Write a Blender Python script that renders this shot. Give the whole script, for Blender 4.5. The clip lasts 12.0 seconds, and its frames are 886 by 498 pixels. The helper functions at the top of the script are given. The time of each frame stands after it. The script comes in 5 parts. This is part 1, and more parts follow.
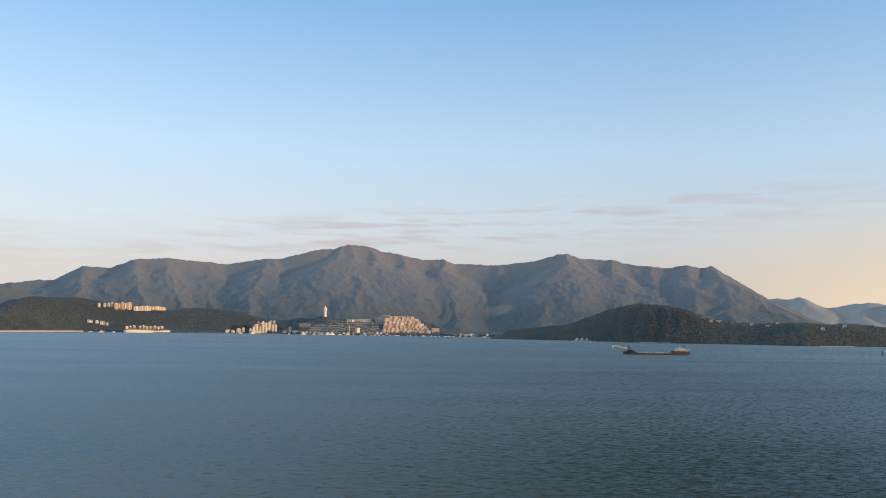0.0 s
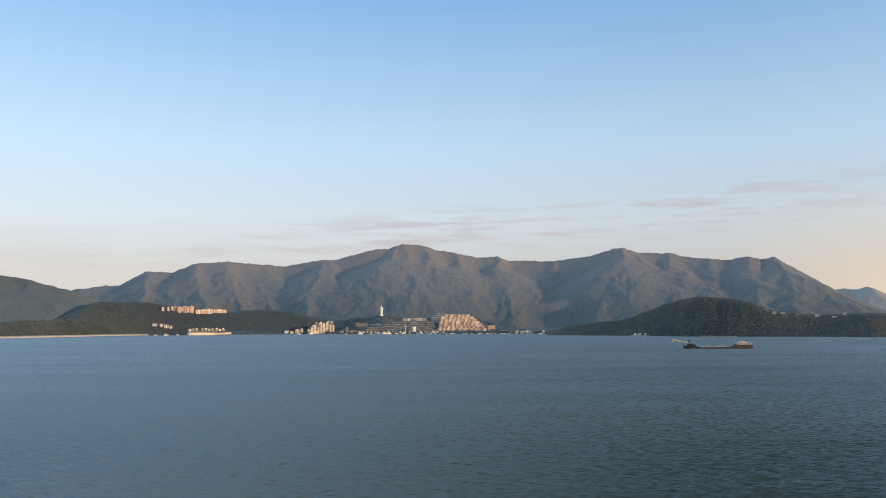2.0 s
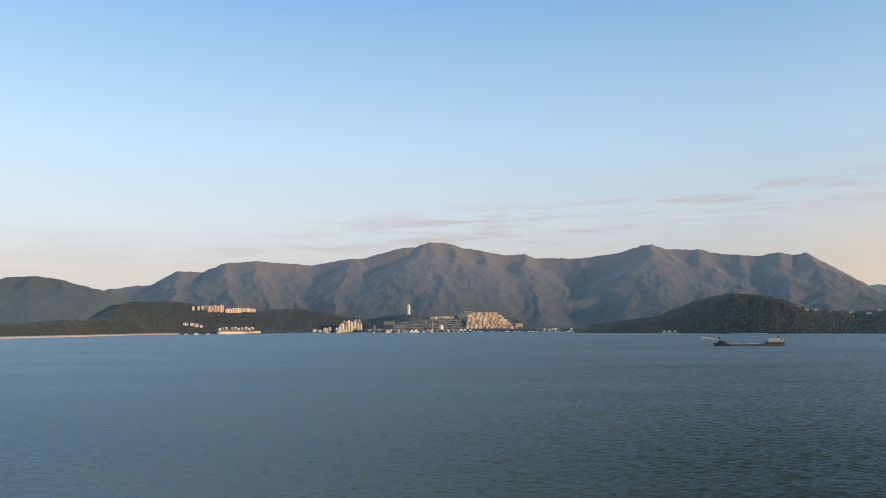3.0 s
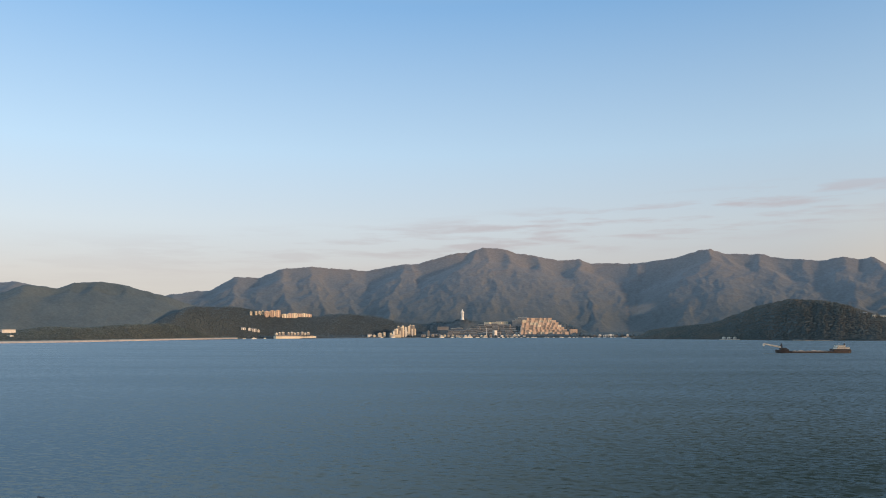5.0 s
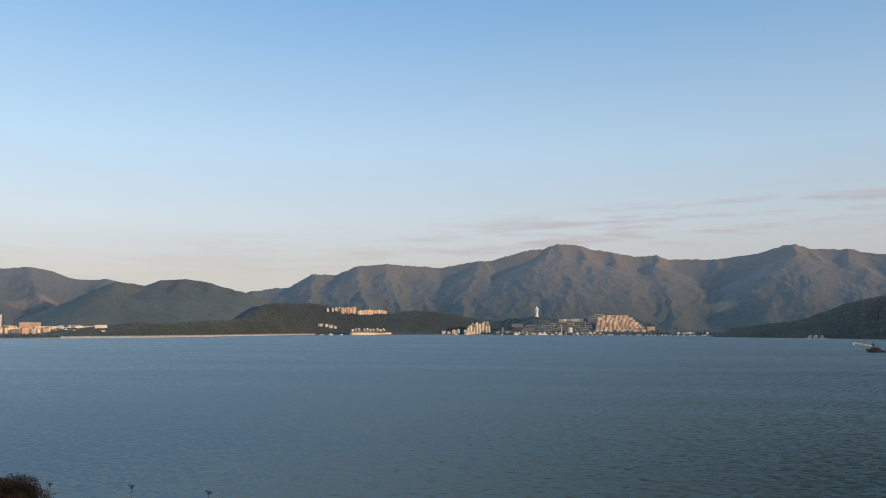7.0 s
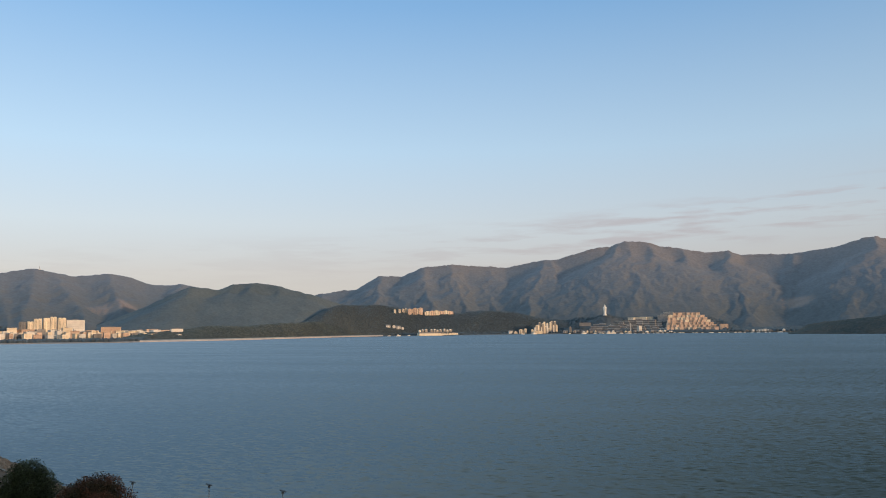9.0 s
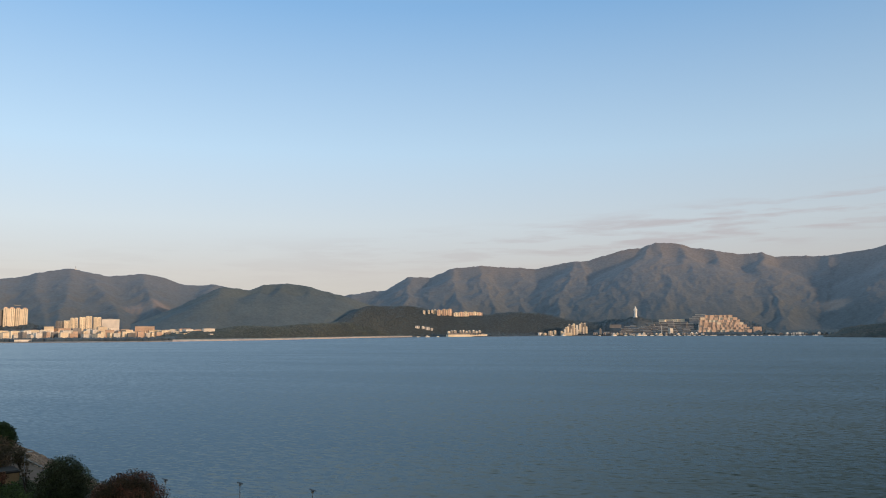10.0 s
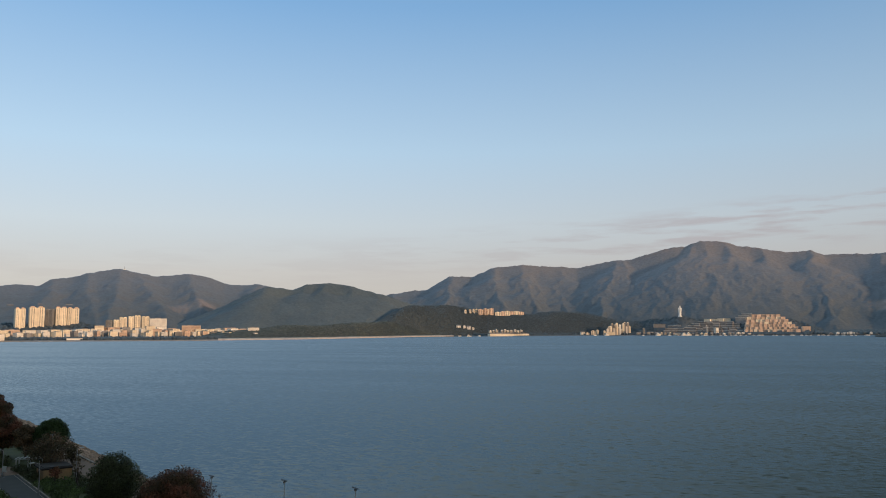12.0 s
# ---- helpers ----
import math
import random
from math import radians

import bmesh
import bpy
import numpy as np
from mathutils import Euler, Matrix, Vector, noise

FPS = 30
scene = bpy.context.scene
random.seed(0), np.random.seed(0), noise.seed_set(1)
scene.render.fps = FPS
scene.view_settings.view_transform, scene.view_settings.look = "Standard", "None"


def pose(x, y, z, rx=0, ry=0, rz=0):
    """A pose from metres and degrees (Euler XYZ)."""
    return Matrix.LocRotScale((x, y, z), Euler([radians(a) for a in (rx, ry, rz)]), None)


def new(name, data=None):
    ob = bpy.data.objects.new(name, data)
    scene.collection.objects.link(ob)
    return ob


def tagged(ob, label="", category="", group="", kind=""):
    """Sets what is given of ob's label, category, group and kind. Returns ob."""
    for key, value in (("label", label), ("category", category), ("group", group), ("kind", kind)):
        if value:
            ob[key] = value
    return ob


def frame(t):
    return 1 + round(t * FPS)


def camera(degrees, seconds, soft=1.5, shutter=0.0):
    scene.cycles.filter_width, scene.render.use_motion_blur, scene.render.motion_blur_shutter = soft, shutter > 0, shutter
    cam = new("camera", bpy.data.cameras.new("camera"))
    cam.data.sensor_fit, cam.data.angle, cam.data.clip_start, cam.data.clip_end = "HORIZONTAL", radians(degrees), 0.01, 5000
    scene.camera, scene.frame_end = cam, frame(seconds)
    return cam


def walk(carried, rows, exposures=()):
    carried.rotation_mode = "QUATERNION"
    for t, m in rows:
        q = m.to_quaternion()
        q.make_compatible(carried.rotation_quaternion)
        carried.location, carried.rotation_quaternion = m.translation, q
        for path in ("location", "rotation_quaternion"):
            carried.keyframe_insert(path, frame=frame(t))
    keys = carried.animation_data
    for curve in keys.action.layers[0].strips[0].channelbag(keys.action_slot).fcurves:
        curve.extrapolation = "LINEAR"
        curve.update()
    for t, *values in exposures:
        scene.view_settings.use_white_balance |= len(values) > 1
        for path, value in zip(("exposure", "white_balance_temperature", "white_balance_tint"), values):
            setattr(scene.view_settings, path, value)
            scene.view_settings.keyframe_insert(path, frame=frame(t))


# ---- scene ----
cam = camera(58.67, 12.0, soft=1.0)
EYE_Z = 30.0
# seconds, yaw, pitch, roll of a camera that only turns
PATH = [(0.0, 0.000, 5.808, -0.885), (0.5, 1.169, 5.651, -0.482), (1.0, 2.442, 5.624, -0.214), (1.5, 3.361, 5.630, -0.033),
        (2.0, 4.035, 5.619, 0.149), (2.5, 4.962, 5.530, 0.303), (3.0, 6.016, 5.492, 0.373), (5.0, 9.896, 5.900, 0.175),
        (5.5, 10.959, 5.924, 0.052), (6.0, 12.227, 5.874, -0.078), (6.5, 13.787, 5.798, -0.094), (7.0, 15.258, 5.683, -0.051),
        (9.0, 20.076, 5.720, 0.625), (9.5, 21.154, 5.780, 0.479), (10.0, 22.179, 5.817, 0.299), (10.5, 23.092, 5.909, 0.324),
        (11.0, 23.856, 6.022, 0.285), (11.5, 24.480, 5.961, 0.238), (12.0, 25.173, 5.784, 0.239)]
walk(cam, [(t, pose(0, 0, EYE_Z, 90 + p, r, y)) for t, y, p, r in PATH],
     [(0.0, 0.10), (3.0, 0.06), (6.0, -0.08), (9.0, -0.13), (10.2, -0.12), (11.2, -0.16), (12.0, -0.27)])

# ---- light ----
SUN_BEARING, SUN_HEIGHT = 104.0, 8.5      # degrees clockwise from +y, degrees above the horizon
sun = new("sun", bpy.data.lights.new("sun", "SUN"))
sun.data.energy, sun.data.angle, sun.data.color = 3.35, radians(2.5), (1.0, 0.675, 0.43)
sun.matrix_world = pose(0, 0, 500, 90 - SUN_HEIGHT, 0, 180 - SUN_BEARING)

world = bpy.data.worlds.new("world")
scene.world = world
world.use_nodes = True
wt = world.node_tree
wt.nodes.clear()


def node(tree, kind, inputs=None, **props):
    n = tree.nodes.new(kind)
    for k, v in props.items():
        setattr(n, k, v)
    for k, v in (inputs or {}).items():
        if isinstance(v, bpy.types.NodeSocket):
            tree.links.new(v, n.inputs[k])
        else:
            n.inputs[k].default_value = v
    return n


def ramp(tree, fac, stops, smooth=False):
    n = tree.nodes.new("ShaderNodeValToRGB")
    tree.links.new(fac, n.inputs[0])
    cr = n.color_ramp
    cr.interpolation = "EASE" if smooth else "LINEAR"
    while len(cr.elements) > 1:
        cr.elements.remove(cr.elements[-1])
    for i, (p, c) in enumerate(stops):
        e = cr.elements[0] if i == 0 else cr.elements.new(p)
        e.position = p
        e.color = (*c, 1) if len(c) == 3 else c
    return n


sky = node(wt, "ShaderNodeTexSky", sky_type="NISHITA", sun_disc=False, sun_elevation=radians(SUN_HEIGHT), sun_rotation=radians(SUN_BEARING),
           air_density=1.0, dust_density=1.0, ozone_density=1.5, altitude=30.0)
coord = node(wt, "ShaderNodeTexCoord")
# thin evening clouds low over the mountains
stretch = node(wt, "ShaderNodeMapping", {"Vector": coord.outputs["Generated"], "Scale": (9.0, 9.0, 80.0)})
wisps = node(wt, "ShaderNodeTexNoise", {"Vector": stretch.outputs[0], "Scale": 1.0, "Detail": 5.0, "Roughness": 0.55})
wisp_cut = ramp(wt, wisps.outputs["Fac"], [(0.475, (0, 0, 0)), (0.62, (1, 1, 1))])
sep = node(wt, "ShaderNodeSeparateXYZ", {"Vector": coord.outputs["Generated"]})
tilt = node(wt, "ShaderNodeMath", {0: sep.outputs["X"], 1: -0.075, 2: sep.outputs["Z"]}, operation="MULTIPLY_ADD")      # the belt sinks away from the sun
belt = ramp(wt, tilt.outputs[0], [(0.085, (0, 0, 0)), (0.112, (1, 1, 1)), (0.138, (1, 1, 1)), (0.160, (0, 0, 0))])
veil = node(wt, "ShaderNodeMath", {0: wisp_cut.outputs[0], 1: belt.outputs[0]}, operation="MULTIPLY")
middle = node(wt, "ShaderNodeVectorMath", {0: coord.outputs["Generated"], 1: (0.05, 0.995, 0.0)}, operation="DOT_PRODUCT")
patch = ramp(wt, middle.outputs["Value"], [(0.80, (0.25, 0.25, 0.25)), (0.93, (0.55, 0.55, 0.55)), (0.975, (1, 1, 1))])
veil1 = node(wt, "ShaderNodeMath", {0: veil.outputs[0], 1: patch.outputs[0]}, operation="MULTIPLY")
veil2 = node(wt, "ShaderNodeMath", {0: veil1.outputs[0], 1: 0.7}, operation="MULTIPLY")
# evening haze: pale towards the horizon, warmer on the sun's side
haze = ramp(wt, sep.outputs["Z"], [(0.0, (0.545, 0.505, 0.49)), (0.07, (0.59, 0.55, 0.555)), (0.13, (0.61, 0.665, 0.725)), (0.22, (0.50, 0.68, 0.86)), (0.39, (0.235, 0.46, 0.775)), (0.60, (0.285, 0.375, 0.44)), (1.0, (0.22, 0.315, 0.385))])
toward = node(wt, "ShaderNodeVectorMath", {0: coord.outputs["Generated"], 1: (math.sin(radians(SUN_BEARING)), math.cos(radians(SUN_BEARING)), 0)}, operation="DOT_PRODUCT")
side = ramp(wt, toward.outputs["Value"], [(0.0, (0, 0, 0)), (0.27, (1, 1, 1))])
low = ramp(wt, sep.outputs["Z"], [(0.03, (1, 1, 1)), (0.16, (0, 0, 0))])
glow = node(wt, "ShaderNodeMath", {0: side.outputs[0], 1: low.outputs[0]}, operation="MULTIPLY")
warm = node(wt, "ShaderNodeMix", {"Factor": glow.outputs[0], "A": haze.outputs[0], "B": (0.89, 0.70, 0.53, 1)}, data_type="RGBA")
away = node(wt, "ShaderNodeMapRange", {"Value": toward.outputs["Value"], "From Min": -0.95, "From Max": 0.04, "To Min": 1.22, "To Max": 0.95})
wide = node(wt, "ShaderNodeVectorMath", {0: warm.outputs["Result"], "Scale": away.outputs[0]}, operation="SCALE")
# added above the view: sky brightened opposite the sun to light the water, dimmed sunwards
side_gain = node(wt, "ShaderNodeMapRange", {"Value": toward.outputs["Value"], "From Min": -0.95, "From Max": 0.06, "To Min": 6.0, "To Max": 0.22})
high = ramp(wt, sep.outputs["Z"], [(0.40, (0, 0, 0)), (0.64, (1, 1, 1))])
high_gain = node(wt, "ShaderNodeMix", {"Factor": high.outputs[0], "A": 1.0, "B": side_gain.outputs[0]}, data_type="FLOAT")
vault = node(wt, "ShaderNodeVectorMath", {0: wide.outputs[0], "Scale": high_gain.outputs["Result"]}, operation="SCALE")
clouds = node(wt, "ShaderNodeMix", {"Factor": veil2.outputs[0], "A": vault.outputs[0], "B": (0.53, 0.455, 0.485, 1)}, data_type="RGBA")
lit = node(wt, "ShaderNodeVectorMath", {0: sky.outputs[0], "Scale": 0.22}, operation="SCALE")
mixed = node(wt, "ShaderNodeMix", {"Factor": 0.85, "A": lit.outputs[0], "B": clouds.outputs["Result"]}, data_type="RGBA")
back = node(wt, "ShaderNodeBackground", {"Color": mixed.outputs["Result"], "Strength": 1.0})
node(wt, "ShaderNodeOutputWorld", {"Surface": back.outputs[0]})


# ---- materials ----
def material(name, base, rough=0.8, metal=0.0, spread=0.25, scale=0.5, fine=8.0, bump=0.0, second=None, per_object=0.0, per_island=0.0, ior=1.45, mix_pos=(0.4, 0.62), heights=None, low=None, scars=()):
    m = bpy.data.materials.new(name)
    m.use_nodes = True
    t = m.node_tree
    t.nodes.clear()
    geo = node(t, "ShaderNodeNewGeometry")
    big = node(t, "ShaderNodeTexNoise", {"Vector": geo.outputs["Position"], "Scale": scale, "Detail": 4.0, "Roughness": 0.6})
    small = node(t, "ShaderNodeTexNoise", {"Vector": geo.outputs["Position"], "Scale": fine * scale, "Detail": 3.0, "Roughness": 0.65})
    other = second or tuple(c * (1 - spread) for c in base)
    hue = ramp(t, big.outputs["Fac"], [(mix_pos[0], base), (mix_pos[1], other)])
    col = hue.outputs[0]
    if heights:
        # scrub low down gives way to dry grass on the heights
        sep_z = node(t, "ShaderNodeSeparateXYZ", {"Vector": geo.outputs["Position"]})
        wave = node(t, "ShaderNodeMath", {0: big.outputs["Fac"], 1: heights[1] - heights[0], 2: sep_z.outputs["Z"]}, operation="MULTIPLY_ADD")
        level = node(t, "ShaderNodeMapRange", {"Value": wave.outputs[0], "From Min": heights[0] + 0.5 * (heights[1] - heights[0]), "From Max": heights[1] + 0.5 * (heights[1] - heights[0])})
        col = node(t, "ShaderNodeMix", {"Factor": level.outputs[0], "A": col, "B": (*heights[2], 1)}, data_type="RGBA").outputs["Result"]
    if low:
        # darker thickets round the foot, with an uneven upper edge
        edge = node(t, "ShaderNodeMath", {0: big.outputs["Fac"], 1: 160.0, 2: sep_z.outputs["Z"]}, operation="MULTIPLY_ADD")
        level = node(t, "ShaderNodeMapRange", {"Value": edge.outputs[0], "From Min": low[0] + 80, "From Max": low[1] + 80, "To Min": 1.0, "To Max": 0.0})
        col = node(t, "ShaderNodeMix", {"Factor": level.outputs[0], "A": col, "B": (*low[2], 1)}, data_type="RGBA").outputs["Result"]
    for centre, radius, earth in scars:
        # bare earth where the growth is gone
        gap = node(t, "ShaderNodeVectorMath", {0: geo.outputs["Position"], 1: centre}, operation="DISTANCE")
        torn = node(t, "ShaderNodeMath", {0: small.outputs["Fac"], 1: radius * 1.3, 2: gap.outputs["Value"]}, operation="MULTIPLY_ADD")
        bare = node(t, "ShaderNodeMapRange", {"Value": torn.outputs[0], "From Min": radius * 1.25, "From Max": radius * 1.65, "To Min": 0.8, "To Max": 0.0})
        col = node(t, "ShaderNodeMix", {"Factor": bare.outputs[0], "A": col, "B": (*earth, 1)}, data_type="RGBA").outputs["Result"]
    grain = node(t, "ShaderNodeMapRange", {"Value": small.outputs["Fac"], "From Min": 0.25, "From Max": 0.75, "To Min": 1 - spread * 0.7, "To Max": 1 + spread * 0.7})
    factor = grain.outputs[0]
    if per_object:
        info = node(t, "ShaderNodeObjectInfo")
        r = node(t, "ShaderNodeMapRange", {"Value": info.outputs["Random"], "To Min": 1 - per_object, "To Max": 1 + per_object})
        factor = node(t, "ShaderNodeMath", {0: factor, 1: r.outputs[0]}, operation="MULTIPLY").outputs[0]
    if per_island:
        r = node(t, "ShaderNodeMapRange", {"Value": geo.outputs["Random Per Island"], "To Min": 1 - per_island, "To Max": 1 + per_island})
        factor = node(t, "ShaderNodeMath", {0: factor, 1: r.outputs[0]}, operation="MULTIPLY").outputs[0]
    tint = node(t, "ShaderNodeVectorMath", {0: col, "Scale": factor}, operation="SCALE")
    b = node(t, "ShaderNodeBsdfPrincipled", {"Base Color": tint.outputs[0], "Roughness": rough, "Metallic": metal, "IOR": ior})
    if bump:
        bn = node(t, "ShaderNodeBump", {"Height": small.outputs["Fac"], "Strength": 0.6, "Distance": bump})
        t.links.new(bn.outputs[0], b.inputs["Normal"])
    node(t, "ShaderNodeOutputMaterial", {"Surface": b.outputs[0]})
    return m


def on_slope(bearing, elevation, dist):
    a = radians(bearing)
    return (dist * math.sin(a), dist * math.cos(a), EYE_Z + dist * math.tan(radians(elevation)))


# bluish distance haze is mixed into the mountain, hill and woodland base colours
MOUNTAIN = material("hazed_mountain_scrub", (0.184, 0.196, 0.217), 0.95, spread=0.24, scale=0.008, fine=9, bump=4.0, second=(0.164, 0.179, 0.200), heights=(280, 500, (0.258, 0.236, 0.238)), low=(80, 270, (0.108, 0.129, 0.144)),
                    scars=((on_slope(-42.3, 1.85, 3830), 150, (0.29, 0.235, 0.21)), (on_slope(4.2, 1.1, 4010), 90, (0.29, 0.235, 0.21))))
# pale grey base colour stands in for haze over the far hills
FAR_HILL = material("hazed_far_mountain", (0.36, 0.34, 0.335), 0.95, spread=0.12, scale=0.004, fine=8, second=(0.33, 0.315, 0.31))
HILL = material("hazed_hill_scrub", (0.110, 0.138, 0.150), 0.95, spread=0.26, scale=0.009, fine=10, bump=4.0, second=(0.092, 0.120, 0.134))
WOODS = material("woodland", (0.110, 0.142, 0.158), 0.95, spread=0.3, scale=0.009, fine=12, second=(0.088, 0.118, 0.136), per_island=0.15)
SPIT_WOODS = material("beach_woodland", (0.120, 0.134, 0.116), 0.95, spread=0.3, scale=0.012, fine=12, second=(0.084, 0.108, 0.104), per_island=0.24)
WOOD_FLOOR = material("hazed_woodland_floor", (0.068, 0.086, 0.092), 0.95, spread=0.35, scale=0.02, fine=12, second=(0.054, 0.072, 0.080))
ISLE_WOODS = material("island_scrub", (0.122, 0.112, 0.096), 0.95, spread=0.3, scale=0.007, fine=14, second=(0.080, 0.096, 0.094), per_island=0.14)
DARK_ROCK = material("dark_rock", (0.07, 0.068, 0.06), 0.9, spread=0.4, scale=0.05, fine=10, bump=0.4)
SAND = material("beach_sand", (0.74, 0.55, 0.42), 0.9, spread=0.2, scale=0.05, fine=10)
STONE = material("seawall_stone", (0.34, 0.225, 0.15), 0.85, spread=0.35, scale=0.08, fine=12, bump=0.1, per_object=0.3, per_island=0.35)
WHITE = material("white_render", (0.88, 0.82, 0.72), 0.7, spread=0.12, scale=0.05, fine=10, per_object=0.12)
# part of the sun's warm tint is put into the cream and pink walls
CREAM = material("sun_warmed_render", (0.88, 0.75, 0.56), 0.75, spread=0.14, scale=0.05, fine=10, per_object=0.12)
PINK = material("sun_warmed_tiles", (0.72, 0.52, 0.385), 0.75, spread=0.16, scale=0.05, fine=10, per_object=0.15)
BEIGE = material("beige_concrete", (0.45, 0.40, 0.34), 0.8, spread=0.2, scale=0.06, fine=10, per_object=0.18)
GREY = material("grey_concrete", (0.30, 0.29, 0.28), 0.85, spread=0.2, scale=0.06, fine=10, per_object=0.2)
# stone colour darkened to carry the shade on the long terraces
TERRACE_GREY = material("shade_dark_stone", (0.27, 0.25, 0.235), 0.85, spread=0.25, scale=0.06, fine=10, per_object=0.25)
GLAZING = material("dark_glazing", (0.07, 0.08, 0.09), 0.25, spread=0.3, scale=0.2, fine=6, per_object=0.2)
STATUE_WHITE = material("statue_white", (0.90, 0.86, 0.78), 0.45, spread=0.06, scale=0.1, fine=8)
RUST = material("rusty_hull", (0.10, 0.075, 0.066), 0.8, spread=0.4, scale=0.12, fine=10, second=(0.06, 0.05, 0.047))
DARK_STEEL = material("dark_steel", (0.035, 0.035, 0.04), 0.6, spread=0.3, scale=0.3, fine=8)
SAND_CARGO = material("sand_cargo", (0.52, 0.40, 0.31), 0.95, spread=0.3, scale=0.15, fine=10)
PAINT_CREAM = material("cream_ship_paint", (0.72, 0.66, 0.56), 0.5, spread=0.2, scale=0.3, fine=8)
STEEL = material("galvanised_steel", (0.36, 0.36, 0.36), 0.55, metal=0.4, spread=0.15, scale=1.0, fine=8)
ASPHALT = material("asphalt", (0.036, 0.032, 0.025), 0.9, spread=0.25, scale=0.3, fine=25, bump=0.01)
PAVING = material("promenade_paving", (0.18, 0.108, 0.064), 0.9, spread=0.25, scale=0.3, fine=20)
KERB = material("kerb_concrete", (0.27, 0.225, 0.18), 0.9, spread=0.2, scale=0.5, fine=14)
GRASS = material("grass", (0.07, 0.078, 0.02), 0.95, spread=0.4, scale=0.2, fine=18)
HEDGE = material("hedge_leaves", (0.10, 0.145, 0.035), 0.8, spread=0.4, scale=0.4, fine=8, per_island=0.5)
BARK = material("bark", (0.09, 0.07, 0.055), 0.95, spread=0.4, scale=1.5, fine=8)
LEAF_DARK = material("dark_green_leaves", (0.055, 0.096, 0.02), 0.7, spread=0.35, scale=0.3, fine=8, per_island=0.5)
LEAF_GREEN = material("green_leaves", (0.085, 0.100, 0.036), 0.7, spread=0.35, scale=0.3, fine=8, per_island=0.5)
LEAF_RED = material("reddish_leaves", (0.24, 0.092, 0.048), 0.75, spread=0.4, scale=0.35, fine=8, second=(0.09, 0.06, 0.024), per_island=0.5)
LEAF_BROWN = material("brown_leaves", (0.19, 0.12, 0.062), 0.75, spread=0.4, scale=0.35, fine=8, second=(0.075, 0.066, 0.03), per_island=0.5)
TAN_WALL = material("tan_wall", (0.44, 0.29, 0.15), 0.85, spread=0.2, scale=0.6, fine=10)
ROOF_DARK = material("dark_roof", (0.03, 0.022, 0.016), 0.95, spread=0.3, scale=0.5, fine=10)
SIGN_WHITE = material("white_sign", (0.55, 0.56, 0.53), 0.6, spread=0.06, scale=1.0, fine=8)


LEE = 0.165       # mean tilt of the wave faces, blown from the north


def water_material():
    m = bpy.data.materials.new("sea_water")
    m.use_nodes = True
    t = m.node_tree
    t.nodes.clear()
    pos = node(t, "ShaderNodeNewGeometry").outputs["Position"]
    # two trains of short wind waves, their slopes taken straight from the noise; the lee faces are the steeper ones
    tilt_x, tilt_y = None, None
    for turn, size, long_, amount, steep in ((16, 0.95, 2.6, 0.10, 0.30), (-10, 2.2, 2.6, 0.05, 0.10), (30, 0.5, 1.8, 0.08, 0.12)):
        lie = node(t, "ShaderNodeMapping", {"Vector": pos, "Scale": (size * long_, size, size), "Rotation": (0, 0, radians(turn))}, vector_type="TEXTURE")
        waves = node(t, "ShaderNodeTexNoise", {"Vector": lie.outputs[0], "Scale": 1.0, "Detail": 1.5, "Roughness": 0.5})
        parts = node(t, "ShaderNodeSeparateColor", {"Color": waves.outputs["Color"]})
        sx = node(t, "ShaderNodeMath", {0: parts.outputs[0], 1: amount * 0.6, 2: -0.3 * amount}, operation="MULTIPLY_ADD").outputs[0]
        sy = node(t, "ShaderNodeMath", {0: parts.outputs[1], 1: amount, 2: -0.5 * amount}, operation="MULTIPLY_ADD").outputs[0]
        # here and there a wavelet stands up with a steep face
        face = node(t, "ShaderNodeMapRange", {"Value": parts.outputs[2], "From Min": 0.52, "From Max": 0.80, "To Min": 0.0, "To Max": -steep})
        sy = node(t, "ShaderNodeMath", {0: sy, 1: face.outputs[0]}, operation="ADD").outputs[0]
        tilt_x = sx if tilt_x is None else node(t, "ShaderNodeMath", {0: tilt_x, 1: sx}, operation="ADD").outputs[0]
        tilt_y = sy if tilt_y is None else node(t, "ShaderNodeMath", {0: tilt_y, 1: sy}, operation="ADD").outputs[0]
    # gusts roughen long patches of the bay
    gust_map = node(t, "ShaderNodeMapping", {"Vector": pos, "Scale": (420.0, 70.0, 70.0), "Rotation": (0, 0, radians(6))}, vector_type="TEXTURE")
    gust = node(t, "ShaderNodeTexNoise", {"Vector": gust_map.outputs[0], "Scale": 1.0, "Detail": 4.0, "Roughness": 0.55})
    wind = node(t, "ShaderNodeMapRange", {"Value": gust.outputs["Fac"], "From Min": 0.35, "From Max": 0.65, "To Min": 0.90, "To Max": 1.08})
    lee = node(t, "ShaderNodeMath", {0: tilt_y, 1: LEE}, operation="SUBTRACT")
    slope = node(t, "ShaderNodeCombineXYZ", {"X": tilt_x, "Y": lee.outputs[0], "Z": 0.0})
    blown = node(t, "ShaderNodeVectorMath", {0: slope.outputs[0], "Scale": wind.outputs[0]}, operation="SCALE")
    upright = node(t, "ShaderNodeVectorMath", {0: blown.outputs[0], 1: (0, 0, 1)}, operation="ADD")
    facet = node(t, "ShaderNodeVectorMath", {0: upright.outputs[0]}, operation="NORMALIZE")
    b = node(t, "ShaderNodeBsdfPrincipled", {"Base Color": (0.055, 0.066, 0.048, 1), "Roughness": 0.13, "IOR": 1.33, "Normal": facet.outputs[0]})
    node(t, "ShaderNodeOutputMaterial", {"Surface": b.outputs[0]})
    return m


WATER = water_material()


